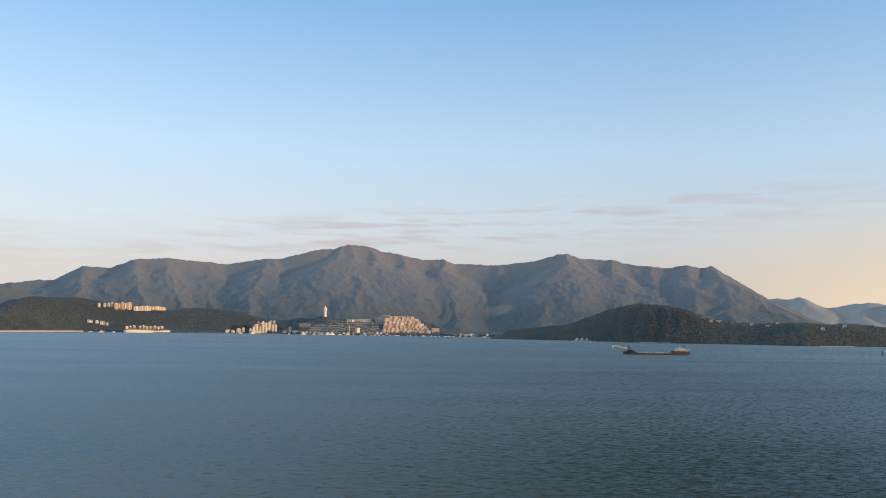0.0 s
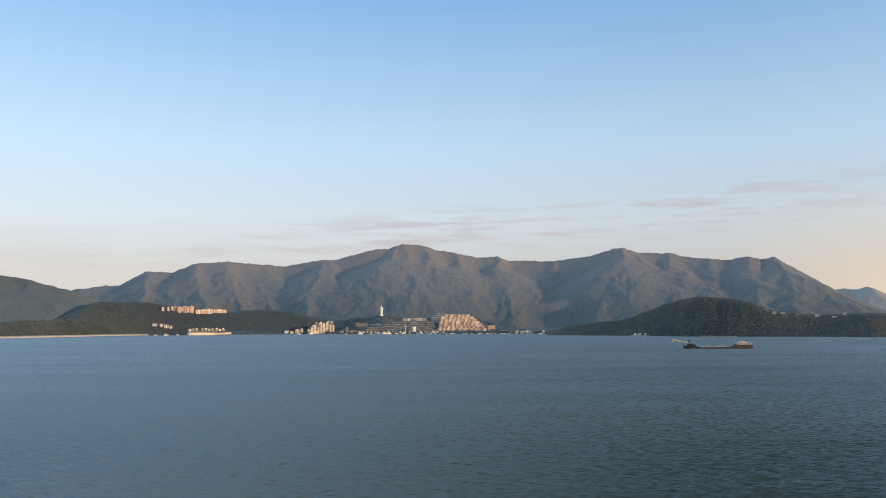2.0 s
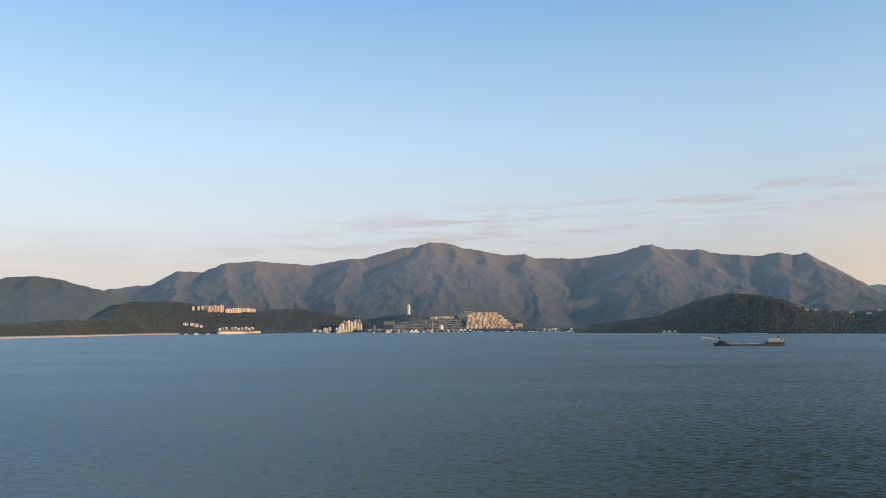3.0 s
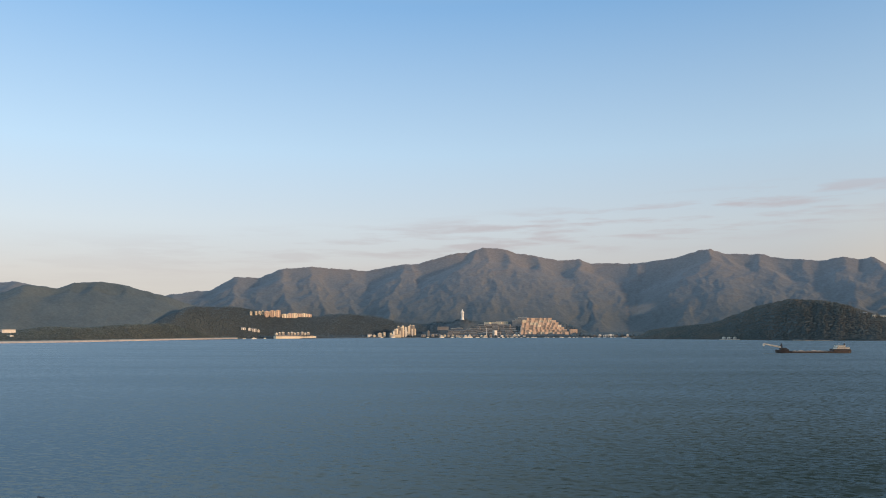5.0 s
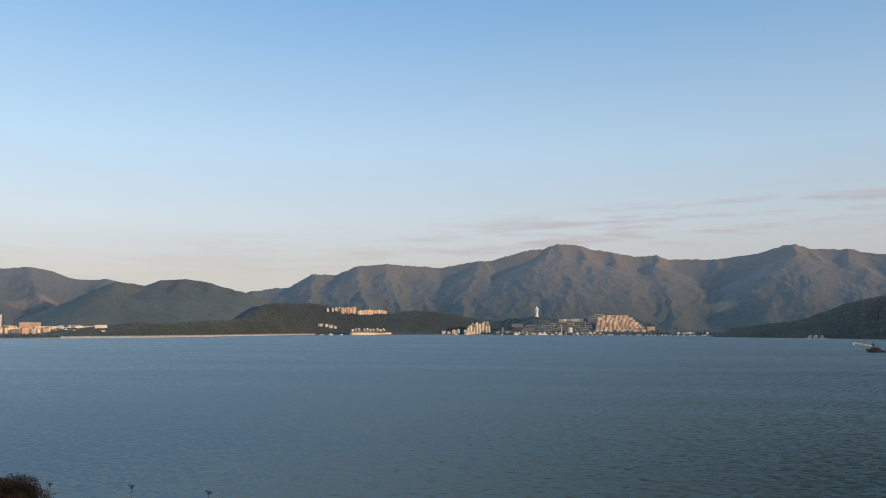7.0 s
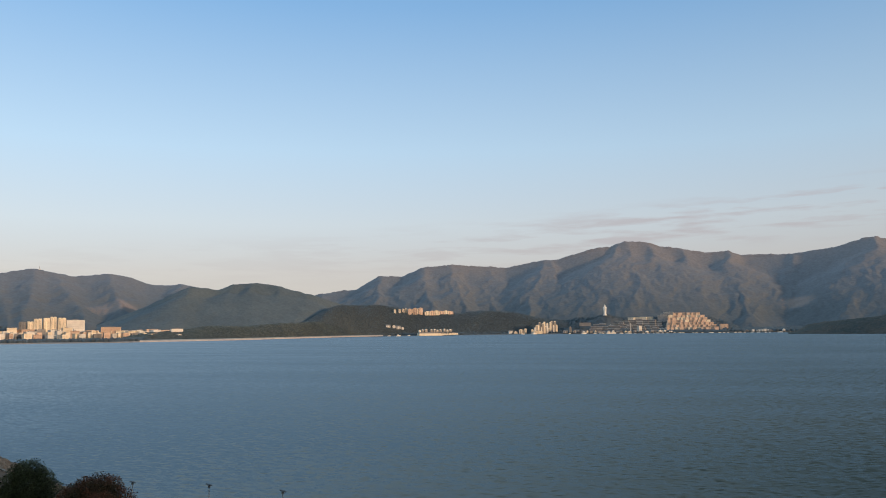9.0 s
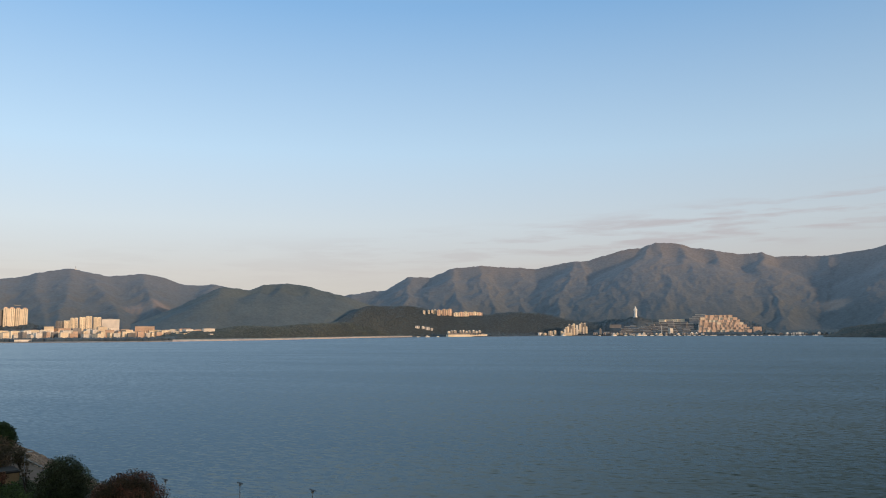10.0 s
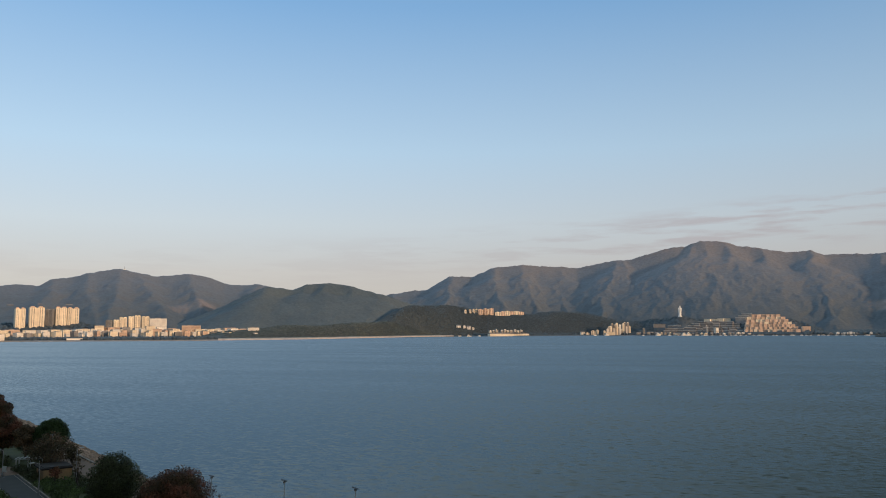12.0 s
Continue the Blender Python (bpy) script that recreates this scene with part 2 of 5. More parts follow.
# ---- building helpers ----
def at(bearing, dist, z=0.0):
    a = radians(bearing)
    return (dist * math.sin(a), dist * math.cos(a), z)


def place(bearing, dist, z=0.0, turn=0.0):
    """A pose whose local -y looks at the camera's place, turned by that many degrees."""
    return pose(*at(bearing, dist, z), 0, 0, -bearing + turn)


def mesh_object(name, verts, faces, mat, smooth=False):
    me = bpy.data.meshes.new(name)
    me.from_pydata(verts, [], faces)
    me.materials.append(mat)
    if smooth:
        me.polygons.foreach_set("use_smooth", [True] * len(me.polygons))
    me.update()
    return new(name, me)


def part(name, bm, mat, parent=None, label="", smooth=False):
    me = bpy.data.meshes.new(name)
    bm.to_mesh(me)
    bm.free()
    me.materials.append(mat)
    if smooth:
        me.polygons.foreach_set("use_smooth", [True] * len(me.polygons))
    ob = new(name, me)
    if parent:
        ob.parent = parent
    if label:
        ob["label"] = label
    return ob


def thing(name, m, label, category, group=""):
    ob = new(name)
    ob.matrix_world = m
    return tagged(ob, label, category, group)


def box(bm, x0, x1, y0, y1, z0, z1, bevel=0.0):
    vs = [bm.verts.new(p) for p in ((x0, y0, z0), (x1, y0, z0), (x1, y1, z0), (x0, y1, z0), (x0, y0, z1), (x1, y0, z1), (x1, y1, z1), (x0, y1, z1))]
    fs = [bm.faces.new([vs[i] for i in f]) for f in ((0, 3, 2, 1), (4, 5, 6, 7), (0, 1, 5, 4), (1, 2, 6, 5), (2, 3, 7, 6), (3, 0, 4, 7))]
    if bevel:
        edges = {e for f in fs for e in f.edges}
        bmesh.ops.bevel(bm, geom=list(edges), offset=bevel, segments=1, affect="EDGES")
    return vs


def tube(bm, a, b, r0, r1=None, n=8):
    a, b = Vector(a), Vector(b)
    r1 = r0 if r1 is None else r1
    q = (b - a).to_track_quat("Z", "Y").to_matrix()
    rings = []
    for p, r in ((a, r0), (b, r1)):
        rings.append([bm.verts.new(p + q @ Vector((r * math.cos(k * math.tau / n), r * math.sin(k * math.tau / n), 0))) for k in range(n)])
    for k in range(n):
        bm.faces.new((rings[0][k], rings[0][(k + 1) % n], rings[1][(k + 1) % n], rings[1][k]))
    bm.faces.new(rings[0][::-1])
    bm.faces.new(rings[1])


def fbm(x, y, z=0.0, octaves=4):
    return noise.fractal(Vector((x, y, z)), 1.0, 2.0, octaves)


def profile(marks, bearings, smooth=0.35):
    """Height along a skyline with these summits and saddles (bearing, height), gently rounded."""
    b = np.array([m[0] for m in marks])
    h = np.array([m[1] for m in marks], float)
    acc = 0
    for k in (-1.0, -0.5, 0, 0.5, 1.0):
        acc = acc + np.interp(bearings + k * smooth, b, h) * (0.15, 0.2, 0.3, 0.2, 0.15)[round((k + 1) * 2)]
    return acc


def sheet(name, bearings, dists, heights, mat):
    """A terrain sheet on a fan-shaped grid; dists and heights have a row for each ring."""
    nb, nd = len(bearings), dists.shape[0]
    a = np.radians(bearings)[None, :]
    xyz = np.stack([dists * np.sin(a), dists * np.cos(a), heights], -1).reshape(-1, 3)
    i = np.arange(nd - 1)[:, None] * nb + np.arange(nb - 1)[None, :]
    faces = np.stack([i, i + 1, i + nb + 1, i + nb], -1).reshape(-1, 4)
    return mesh_object(name, xyz.tolist(), faces.tolist(), mat, True)


def ridge_range(name, marks, spurs, foot, ridge, step, rings, mat, rough, label, foot_h=-5.0, seed=0.0, steep=0.44, wide=1.0):
    """A mountain range: a ridge of given summits with spurs (bearing at the ridge, bearing at the foot, fullness, side ribs) that branch into ribs on the way down to the foot."""
    rng = np.random.default_rng(int(seed * 10))
    b = np.arange(marks[0][0], marks[-1][0] + step * 0.5, step)
    top = profile(marks, b, 0.14)
    jag = np.array([fbm(x * 2.4 + seed, 8.8, 0.4, 4) + 0.5 * noise.noise(Vector((x * 14.0, seed, 2.0))) for x in b])[None, :] * (4.5 if ridge > 4000 else 2.6)
    s = np.concatenate([np.linspace(0, 1, rings), 1 + np.linspace(0.04, 0.35, 6)])[:, None]
    front = np.clip(s, 0, 1)
    reach = ridge - foot
    metre = radians(1.0) * ridge
    bb = np.broadcast_to(b[None, :], (len(s), len(b)))
    wander = np.zeros((2, len(s), len(b)))
    relief, fine = np.zeros_like(bb), np.zeros_like(bb)
    for i, v in enumerate(s[:, 0]):
        for j, x in enumerate(b):
            px, py = x * metre, v * reach
            wander[0, i, j] = noise.fractal(Vector((px / 260.0, py / 260.0, seed)), 1.0, 2.0, 4)
            wander[1, i, j] = noise.fractal(Vector((px / 260.0, py / 260.0, seed + 40)), 1.0, 2.0, 4)
            relief[i, j] = noise.ridged_multi_fractal(Vector((px / 150.0 + 0.4 * wander[0, i, j], py / 260.0, seed)), 0.9, 2.1, 5, 1.0, 2.0)
            fine[i, j] = noise.fractal(Vector((px / 60.0, py / 60.0, seed)), 1.0, 2.0, 3)
    u = bb * metre + wander[0] * 26 * wide
    v = front * reach + wander[1] * 26 * wide
    floor_z = foot_h + (top[None, :] - foot_h) * front ** 1.52
    total = np.exp(floor_z / 9.0)

    def crest_line(pts, slope):
        """Raise the slope to a crest through these points (bearing, share of the way up, height) with flanks falling to both sides."""
        best = np.full(bb.shape, -1e3)
        for (b0, f0, z0), (b1, f1, z1) in zip(pts, pts[1:]):
            ax, ay, ex, ey = b0 * metre, f0 * reach, (b1 - b0) * metre, (f1 - f0) * reach
            k = np.clip(((u - ax) * ex + (v - ay) * ey) / (ex * ex + ey * ey), 0, 1)
            gap = np.hypot(u - ax - k * ex, v - ay - k * ey)
            best = np.maximum(best, z0 + (z1 - z0) * k - slope * np.sqrt(gap * gap + 60.0) )
        return np.exp(np.clip(best, -60, None) / 9.0)

    for b1, b0, full, ribs in spurs:
        height = float(np.interp(b1, b, top))
        bow = rng.uniform(-0.35, 0.35) * wide
        way = lambda f: b1 + (b0 - b1) * (1 - f) + bow * math.sin(f * math.pi * 2)
        crest = lambda f: foot_h + (height - foot_h) * (f ** full - 0.05 * math.sin(f * math.pi))
        total = total + crest_line([(way(f), f, crest(f)) for f in (1.0, 0.86, 0.7, 0.54, 0.38, 0.22, 0.05)], steep)
        for k in range(ribs):
            f0 = 0.94 - 0.62 * (k + rng.uniform(0.1, 0.7)) / ribs
            f1 = max(0.04, f0 - rng.uniform(0.22, 0.36))
            lean = (1 if k % 2 else -1) * rng.uniform(0.5, 1.25) * wide
            fm = (f0 + f1) / 2
            zm, ze = crest(fm) - 0.07 * (height - foot_h) * rng.uniform(0.6, 1.2), crest(f1) - 0.14 * (height - foot_h)
            total = total + crest_line([(way(f0), f0, crest(f0) - 4), (way(f0) + lean * 0.55, fm, zm), (way(f0) + lean, f1, ze)], steep * 1.12)
    raised = 9.0 * np.log(total) - 16 * (1 - front) ** 2
    relief = (relief - relief.mean()) / relief.std()
    fade = np.clip(4 * front * (1.02 - front), 0, 1) ** 0.8
    z = raised + (relief * rough * 0.30 + fine * rough * 0.34) * fade
    d = foot + reach * s + np.sin(np.radians(bb * 40)) * 20 * front
    # the slope in front stays under the line from the eye to the ridge
    sight = EYE_Z + (top[None, :] - EYE_Z) * d / ridge
    z = np.where(s < 0.99, np.minimum(z, sight - 2 - 22 * (1 - front)), top[None, :] + jag)
    z = np.where(s > 1.001, top[None, :] + jag - (s - 1) * 900, z)
    ob = sheet(name, b, d, z, mat)
    return tagged(ob, label, "mountain", kind="structure")


# ---- water and land ----
def sea():
    rings = [30, 120, 300, 700, 1500, 3000, 6000, 15000, 40000]
    verts, faces, n = [(0, 0, 0)], [], 96
    for r in rings:
        verts += [(r * math.sin(k * math.tau / n), r * math.cos(k * math.tau / n), 0) for k in range(n)]
    for k in range(n):
        faces.append((0, 1 + (k + 1) % n, 1 + k))
        for i in range(len(rings) - 1):
            p, q = 1 + i * n, 1 + (i + 1) * n
            faces.append((p + k, p + (k + 1) % n, q + (k + 1) % n, q + k))
    return tagged(mesh_object("water", verts, faces, WATER), "calm slate-blue sea water with small ripples", "water", kind="structure")


sea()

# bearing and distance of the far waterline
COAST = [(-62, 2600), (-54, 2480), (-49, 2370), (-42.6, 2300), (-40, 2380), (-35, 2480), (-31, 2720), (-26.5, 3080), (-24.4, 3180), (-19, 3140), (-14, 3340), (-4, 3310), (2, 3300), (6, 3350), (34, 3500)]
# rise of the land behind the waterline, metres for each metre inland
RISE = [(-62, 0.02), (-54, 0.16), (-49.5, 0.16), (-47, 0.05), (-42, 0.02), (-40, 0.03), (-12, 0.05), (-10.5, 0.26), (-1.5, 0.26), (0.5, 0.03), (34, 0.03)]


def coast(b):
    return float(np.interp(b, [c[0] for c in COAST], [c[1] for c in COAST]))


def land_height(b, d):
    rise = float(np.interp(b, [c[0] for c in RISE], [c[1] for c in RISE]))
    flat = 330 if b < -41 else 40
    inland = d - coast(b)
    knob = 36 * math.exp(-((b + 8.5) / 1.0) ** 2 - ((inland - 195) / 65) ** 2)     # the statue's knoll
    return min(inland * 0.25, 2.6) if inland < 15 else 2.6 + knob + min(max(0.0, inland - flat), 250 if -20 < b < 5 else 330) * rise


def far_land():
    b = np.arange(-62, 34.01, 0.25)
    steps = np.array([-12, 0, 6, 12, 30, 60, 95, 130, 160, 185, 210, 240, 275, 310, 360, 420, 600, 900, 1500])
    shore = np.array([coast(x) + 8 * fbm(x * 2.0, 0.3) for x in b])
    d = shore[None, :] + steps[:, None]
    z = np.array([[land_height(x, coast(x) + st) - (0.3 if st <= 0 else 0) - (3 if st < 0 else 0) for x in b] for st in steps])
    return tagged(sheet("ground", b, d, z, MOUNTAIN), "low green coastal land across the bay", "ground", kind="structure")


far_land()

MAIN = [(-34, 172), (-31.5, 201), (-29.4, 226), (-27, 257), (-26.4, 257), (-24.7, 339), (-23.0, 332), (-21.6, 384), (-19.6, 398), (-17, 390), (-15.5, 379), (-13, 416), (-11.8, 419), (-8.7, 487), (-7.9, 489), (-7.0, 520), (-5.6, 512), (-4.7, 484), (-2.1, 443), (-1.1, 431), (0, 442), (0.6, 416), (4.1, 410), (6.3, 431), (8.8, 483), (9.8, 452), (12.1, 443), (13.2, 416), (15.8, 392), (17.2, 408), (18.2, 392), (18.8, 409), (19.7, 358), (22.4, 219), (25, 111), (28, 46)]
MAIN_SPURS = [(-28.5, -29.5, 1.0, 2), (-24.4, -25.6, 0.95, 3), (-21.5, -20.4, 0.9, 4), (-19.4, -17.8, 0.95, 3), (-16.5, -16.3, 1.05, 2), (-12.7, -14.4, 0.85, 5), (-12.3, -10.6, 0.85, 4),
              (-7.2, -9.4, 0.9, 5), (-6.6, -6.3, 0.95, 4), (-5.4, -3.8, 0.9, 4), (-3.2, -1.6, 0.95, 4), (-0.1, 1.4, 0.9, 4), (4.0, 4.0, 1.25, 0), (8.9, 6.6, 0.9, 4), (9.7, 10.4, 0.9, 4),
              (12.1, 13.0, 0.95, 4), (14.8, 15.4, 1.0, 2), (17.2, 18.4, 0.9, 4), (18.8, 21.0, 0.95, 3)]
ridge_range("mountain_range", MAIN, MAIN_SPURS, 3560, 4650, 0.07, 110, MOUNTAIN, 9.0, "long grassy mountain range with steep ribbed slopes", seed=4.2)
FAR = [(18, 116), (20.5, 193), (22.9, 237), (23.6, 226), (24.4, 241), (25.4, 198), (25.9, 175), (27.1, 198), (28.4, 211), (29.3, 198), (32, 227), (38, 133)]
ridge_range("distant_hills", FAR, [(22.9, 22, 0.9, 2), (24.4, 25, 0.9, 2), (28.4, 28, 0.9, 3)], 4300, 4900, 0.15, 40, FAR_HILL, 10, "distant hills beyond the bay, paled by haze in their colour", seed=9.0)
LEFT = [(-62, 219), (-54.5, 252), (-52.9, 264), (-52.4, 253), (-51.6, 294), (-50.3, 304), (-49.5, 326), (-47.6, 352), (-45.1, 315), (-43, 335), (-41.7, 316), (-40.6, 281), (-39.4, 272), (-38.4, 282), (-37.1, 255), (-34, 203), (-30, 109)]
ridge_range("mountain_range", LEFT, [(-57, -58, 0.95, 3), (-51.5, -53.0, 0.9, 4), (-49.3, -49.0, 0.95, 3), (-47.5, -48.0, 0.9, 3), (-46.4, -43.8, 0.85, 4), (-43, -41.6, 0.9, 3), (-38.4, -39.5, 0.95, 3)], 3150, 4500, 0.09, 90, MOUNTAIN, 8, "grassy hills with a mast on the summit behind the town", seed=17.0)
MID = [(-44, 48), (-40.5, 134), (-39, 182), (-37.8, 212), (-36.7, 205), (-35.9, 200), (-34.9, 225), (-33.3, 231), (-31.9, 218), (-31.1, 201), (-29.3, 175), (-27, 129), (-26.4, 84), (-25.6, 6)]
ridge_range("green_hill", MID, [(-37.8, -40, 0.85, 3), (-35.0, -37.2, 0.9, 2), (-33.6, -34.6, 0.85, 3), (-31.9, -31.4, 0.9, 2), (-30.0, -29.0, 0.9, 2)], 3000, 3450, 0.07, 80, HILL, 4.5, "rounded green hill with shallow gullies", foot_h=-14.0, seed=23.0, wide=0.6)


def blob_mesh(rng, count=42):
    """Unit clump of foliage: an icosphere with an uneven skin."""
    bm = bmesh.new()
    bmesh.ops.create_icosphere(bm, subdivisions=1 if count < 20 else 2, radius=1.0)
    v = np.array([p.co[:] for p in bm.verts])
    f = np.array([[p.index for p in q.verts] for q in bm.faces])
    bm.free()
    return v * (1 + rng.uniform(-0.22, 0.22, (len(v), 1))), f


def scatter_woods(name, spots, mat, label, seed, count=12):
    """Tree crowns over a hillside; spots hold x, y, z, radius, height."""
    rng = np.random.default_rng(seed)
    shapes = [blob_mesh(rng, count) for _ in range(6)]
    vs, fs, ns, base = [], [], [], 0
    for k, (x, y, z, r, h) in enumerate(spots):
        v, f = shapes[k % 6]
        a = rng.uniform(0, math.tau)
        c, s = math.cos(a), math.sin(a)
        w = np.stack([(v[:, 0] * c - v[:, 1] * s) * r + x, (v[:, 0] * s + v[:, 1] * c) * r + y, v[:, 2] * h * 0.74 + z + h * 0.48], -1)
        vs.append(w)
        fs.append(f + base)
        base += len(v)
        # leaves on a crown lie mostly flat, so it shades more softly than a solid ball
        ns.append(np.stack([v[:, 0] * c - v[:, 1] * s, v[:, 0] * s + v[:, 1] * c, v[:, 2] + 2.2], -1))
    ob = mesh_object(name, np.concatenate(vs).tolist(), np.concatenate(fs).tolist(), mat, True)
    n = np.concatenate(ns)
    ob.data.normals_split_custom_set_from_vertices((n / np.linalg.norm(n, axis=1)[:, None]).tolist())
    return tagged(ob, label, "trees", kind="stuff")


def wooded_hill(name, marks, near, depth, label, wood_label, trees, seed, mat, size=5.5, top_at=0.55, step=0.12, inset=6, sand=None):
    """A low hill that rises from the waterline; near gives its shore by bearing. Its skyline has the marks' heights, tree crowns included."""
    b = np.arange(marks[0][0], marks[-1][0] + step / 2, step)
    top = profile(marks, b, 0.3) - size * 0.95
    s = np.linspace(0, 1, 40)[:, None]
    shore = np.array([near(x) for x in b])[None, :]
    rough = np.array([[fbm(x * 0.9 + seed, v * 4.0, 0.2) for x in b] for v in s[:, 0]])
    hump = np.where(s < top_at, np.sin(np.clip(s / top_at, 0, 1) * math.pi / 2) ** 1.15, np.cos((s - top_at) / (1 - top_at) * math.pi / 2))
    d = shore + depth * s
    z = 0.6 + (top[None, :] - 0.6) * np.clip(hump + rough * 0.07 * (1 - np.abs(2 * s - 1)), 0, 1.0)
    z = np.where(s == 0, -1.0, z)
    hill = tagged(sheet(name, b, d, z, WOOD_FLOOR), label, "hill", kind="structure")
    rng = np.random.default_rng(int(seed * 10))
    spots = []
    while len(spots) < trees:
        x = rng.uniform(marks[0][0], marks[-1][0])
        u = rng.uniform(0.0, top_at + 0.12) ** 1.0
        i = min(int((x - b[0]) / step), len(b) - 1)
        dist = near(x) + inset + (depth - inset) * u
        ground_z = float(np.interp((dist - near(x)) / depth, s[:, 0], z[:, i]))
        r = size * rng.uniform(0.45, 1.25) * (1.5 if rng.random() < 0.10 else 1)
        px, py, _ = at(x, dist)
        spots.append((px, py, max(ground_z, 0.8) - 0.3, r, r * rng.uniform(0.30, 0.70)))
    scatter_woods("woodland", spots, mat, wood_label, int(seed * 7))
    return hill


KNOLL = [(-34, 18), (-31, 42), (-29.7, 69), (-28.6, 112), (-27.8, 128), (-27.2, 130), (-24.8, 133), (-22.7, 115), (-19.5, 96), (-17.3, 108), (-15, 100), (-13, 73), (-11, 60), (-8, 42)]


def knoll_shore(b):
    return sum(coast(b + k) for k in (-4, -3, -2, -1, 0, 1, 2, 3, 4)) / 9 + 92


def on_knoll(b, elevation):
    """Distance and height of the knoll's front slope where it stands at this elevation from the eye."""
    top = float(profile(KNOLL, np.array([b]), 0.3)[0]) - 3.1
    d = knoll_shore(b) + 100
    for _ in range(6):
        z = EYE_Z + d * math.tan(radians(elevation))
        d = knoll_shore(b) + 420 * 0.55 * 2 / math.pi * math.asin(min(1.0, max(0.0, (z - 0.6) / (top - 0.6))) ** (1 / 1.15))
    return d, EYE_Z + d * math.tan(radians(elevation))


wooded_hill("hill", KNOLL, knoll_shore, 420, "low wooded hill behind the shore", "dense dark green woodland on a low hill", 23000, 3.3, WOODS, size=3.3, inset=8)
SPIT = [(-42, 15), (-40.5, 28), (-38.2, 35), (-36.6, 47), (-34.3, 44), (-31.8, 54), (-29.4, 61), (-27, 46), (-25.3, 20), (-24.5, 8)]
wooded_hill("hill", SPIT, lambda b: coast(b) + 12, 320, "low wooded spit along the beach", "green trees behind a long sandy beach", 13000, 5.1, SPIT_WOODS, size=3.3, inset=12)
ISLE_SHORE = [(3.6, 2700), (6.7, 2600), (10.7, 2520), (14.6, 2400), (18.4, 2370), (22, 2360), (24.4, 2320), (27, 2400), (29.2, 2480), (36, 2600)]
ISLE = [(3.5, 3), (4.1, 9), (4.7, 31), (5.9, 40), (8.4, 51), (9.4, 61), (10.2, 79), (11.7, 105), (13.6, 126), (15.8, 117), (17.3, 101), (18.6, 75), (20.2, 67), (23, 65), (24.7, 66), (25.7, 62), (26.7, 67), (28, 63), (29.2, 56), (33, 48), (36, 12)]


def isle_shore(b):
    return float(np.interp(b, [c[0] for c in ISLE_SHORE], [c[1] for c in ISLE_SHORE])) + 10 * fbm(b * 1.3, 2.2)


wooded_hill("island", ISLE, isle_shore, 480, "dark scrub-covered island with a rounded hill", "dark green scrub and trees on an island", 34000, 8.8, ISLE_WOODS, size=3.3, inset=5)


def strip(name, b0, b1, near, width, z0, z1, mat, label, step=0.2):
    b = np.arange(b0, b1 + step / 2, step)
    shore = np.array([near(x) for x in b])[None, :]
    prof = [(-2, -1.0), (0, z0), (width, z1), (width + 2, z1 - 2)]
    d = np.concatenate([shore + p[0] for p in prof])
    z = np.stack([np.array([p[1] + 0.25 * fbm(x * 6, p[0]) for x in b]) for p in prof])
    return tagged(sheet(name, b, d, z, mat), label, "shore", kind="structure")


strip("beach", -41, -24.3, lambda b: coast(b) - 6, 19, 0.6, 5.6, SAND, "long pale sandy beach at the water's edge")
strip("sea_wall", -61, -41, lambda b: coast(b) - 4, 5, 2.0, 3.2, GREY, "grey stone sea wall along the town front")


# ---- the far shore: buildings ----
def facade_block(name, m, w, dep, h, floors, bays, wall, label, category, group="", glass=0.45, parapet=0.8, plant=True):
    """A building with recessed glazing behind floor bands and piers, a parapet and a plant room on the roof."""
    ob = thing(name, m, label, category, group)
    bm = bmesh.new()
    box(bm, -w / 2 + 0.35, w / 2 - 0.35, -dep / 2 + 0.35, dep / 2 - 0.35, 0, h - 0.1)
    part("glazing", bm, GLAZING, ob, "dark window glass")
    bm = bmesh.new()
    st = h / floors
    for k in range(floors + 1):
        z0 = max(0, k * st - st * (1 - glass) / 2)
        z1 = min(h, k * st + st * (1 - glass) / 2)
        box(bm, -w / 2, w / 2, -dep / 2, dep / 2, z0, z1)
    bw = w / bays
    for k in range(bays + 1):
        x = min(max(-w / 2 + k * bw, -w / 2 + bw * 0.14), w / 2 - bw * 0.14)
        box(bm, x - bw * 0.14, x + bw * 0.14, -dep / 2 - 0.12, dep / 2 + 0.12, 0, h - 0.05)
    sb = max(2, round(dep / bw))
    for k in range(sb + 1):
        y = -dep / 2 + k * dep / sb
        box(bm, -w / 2 - 0.12, w / 2 + 0.12, max(y - bw * 0.14, -dep / 2), min(y + bw * 0.14, dep / 2), 0, h - 0.05)
    part("wall", bm, wall, ob)
    bm = bmesh.new()
    t = 0.4
    for x0, x1, y0, y1 in ((-w / 2 - 0.2, w / 2 + 0.2, -dep / 2 - 0.2, -dep / 2 + t), (-w / 2 - 0.2, w / 2 + 0.2, dep / 2 - t, dep / 2 + 0.2),
                           (-w / 2 - 0.2, -w / 2 + t, -dep / 2 + t, dep / 2 - t), (w / 2 - t, w / 2 + 0.2, -dep / 2 + t, dep / 2 - t)):
        box(bm, x0, x1, y0, y1, h, h + parapet)
    part("parapet", bm, wall, ob)
    if plant:
        bm = bmesh.new()
        box(bm, -w * 0.18, w * 0.16, -dep * 0.2, dep * 0.25, h, h + max(2.2, h * 0.05), 0.1)
        part("plant_room", bm, GREY, ob)
    return ob


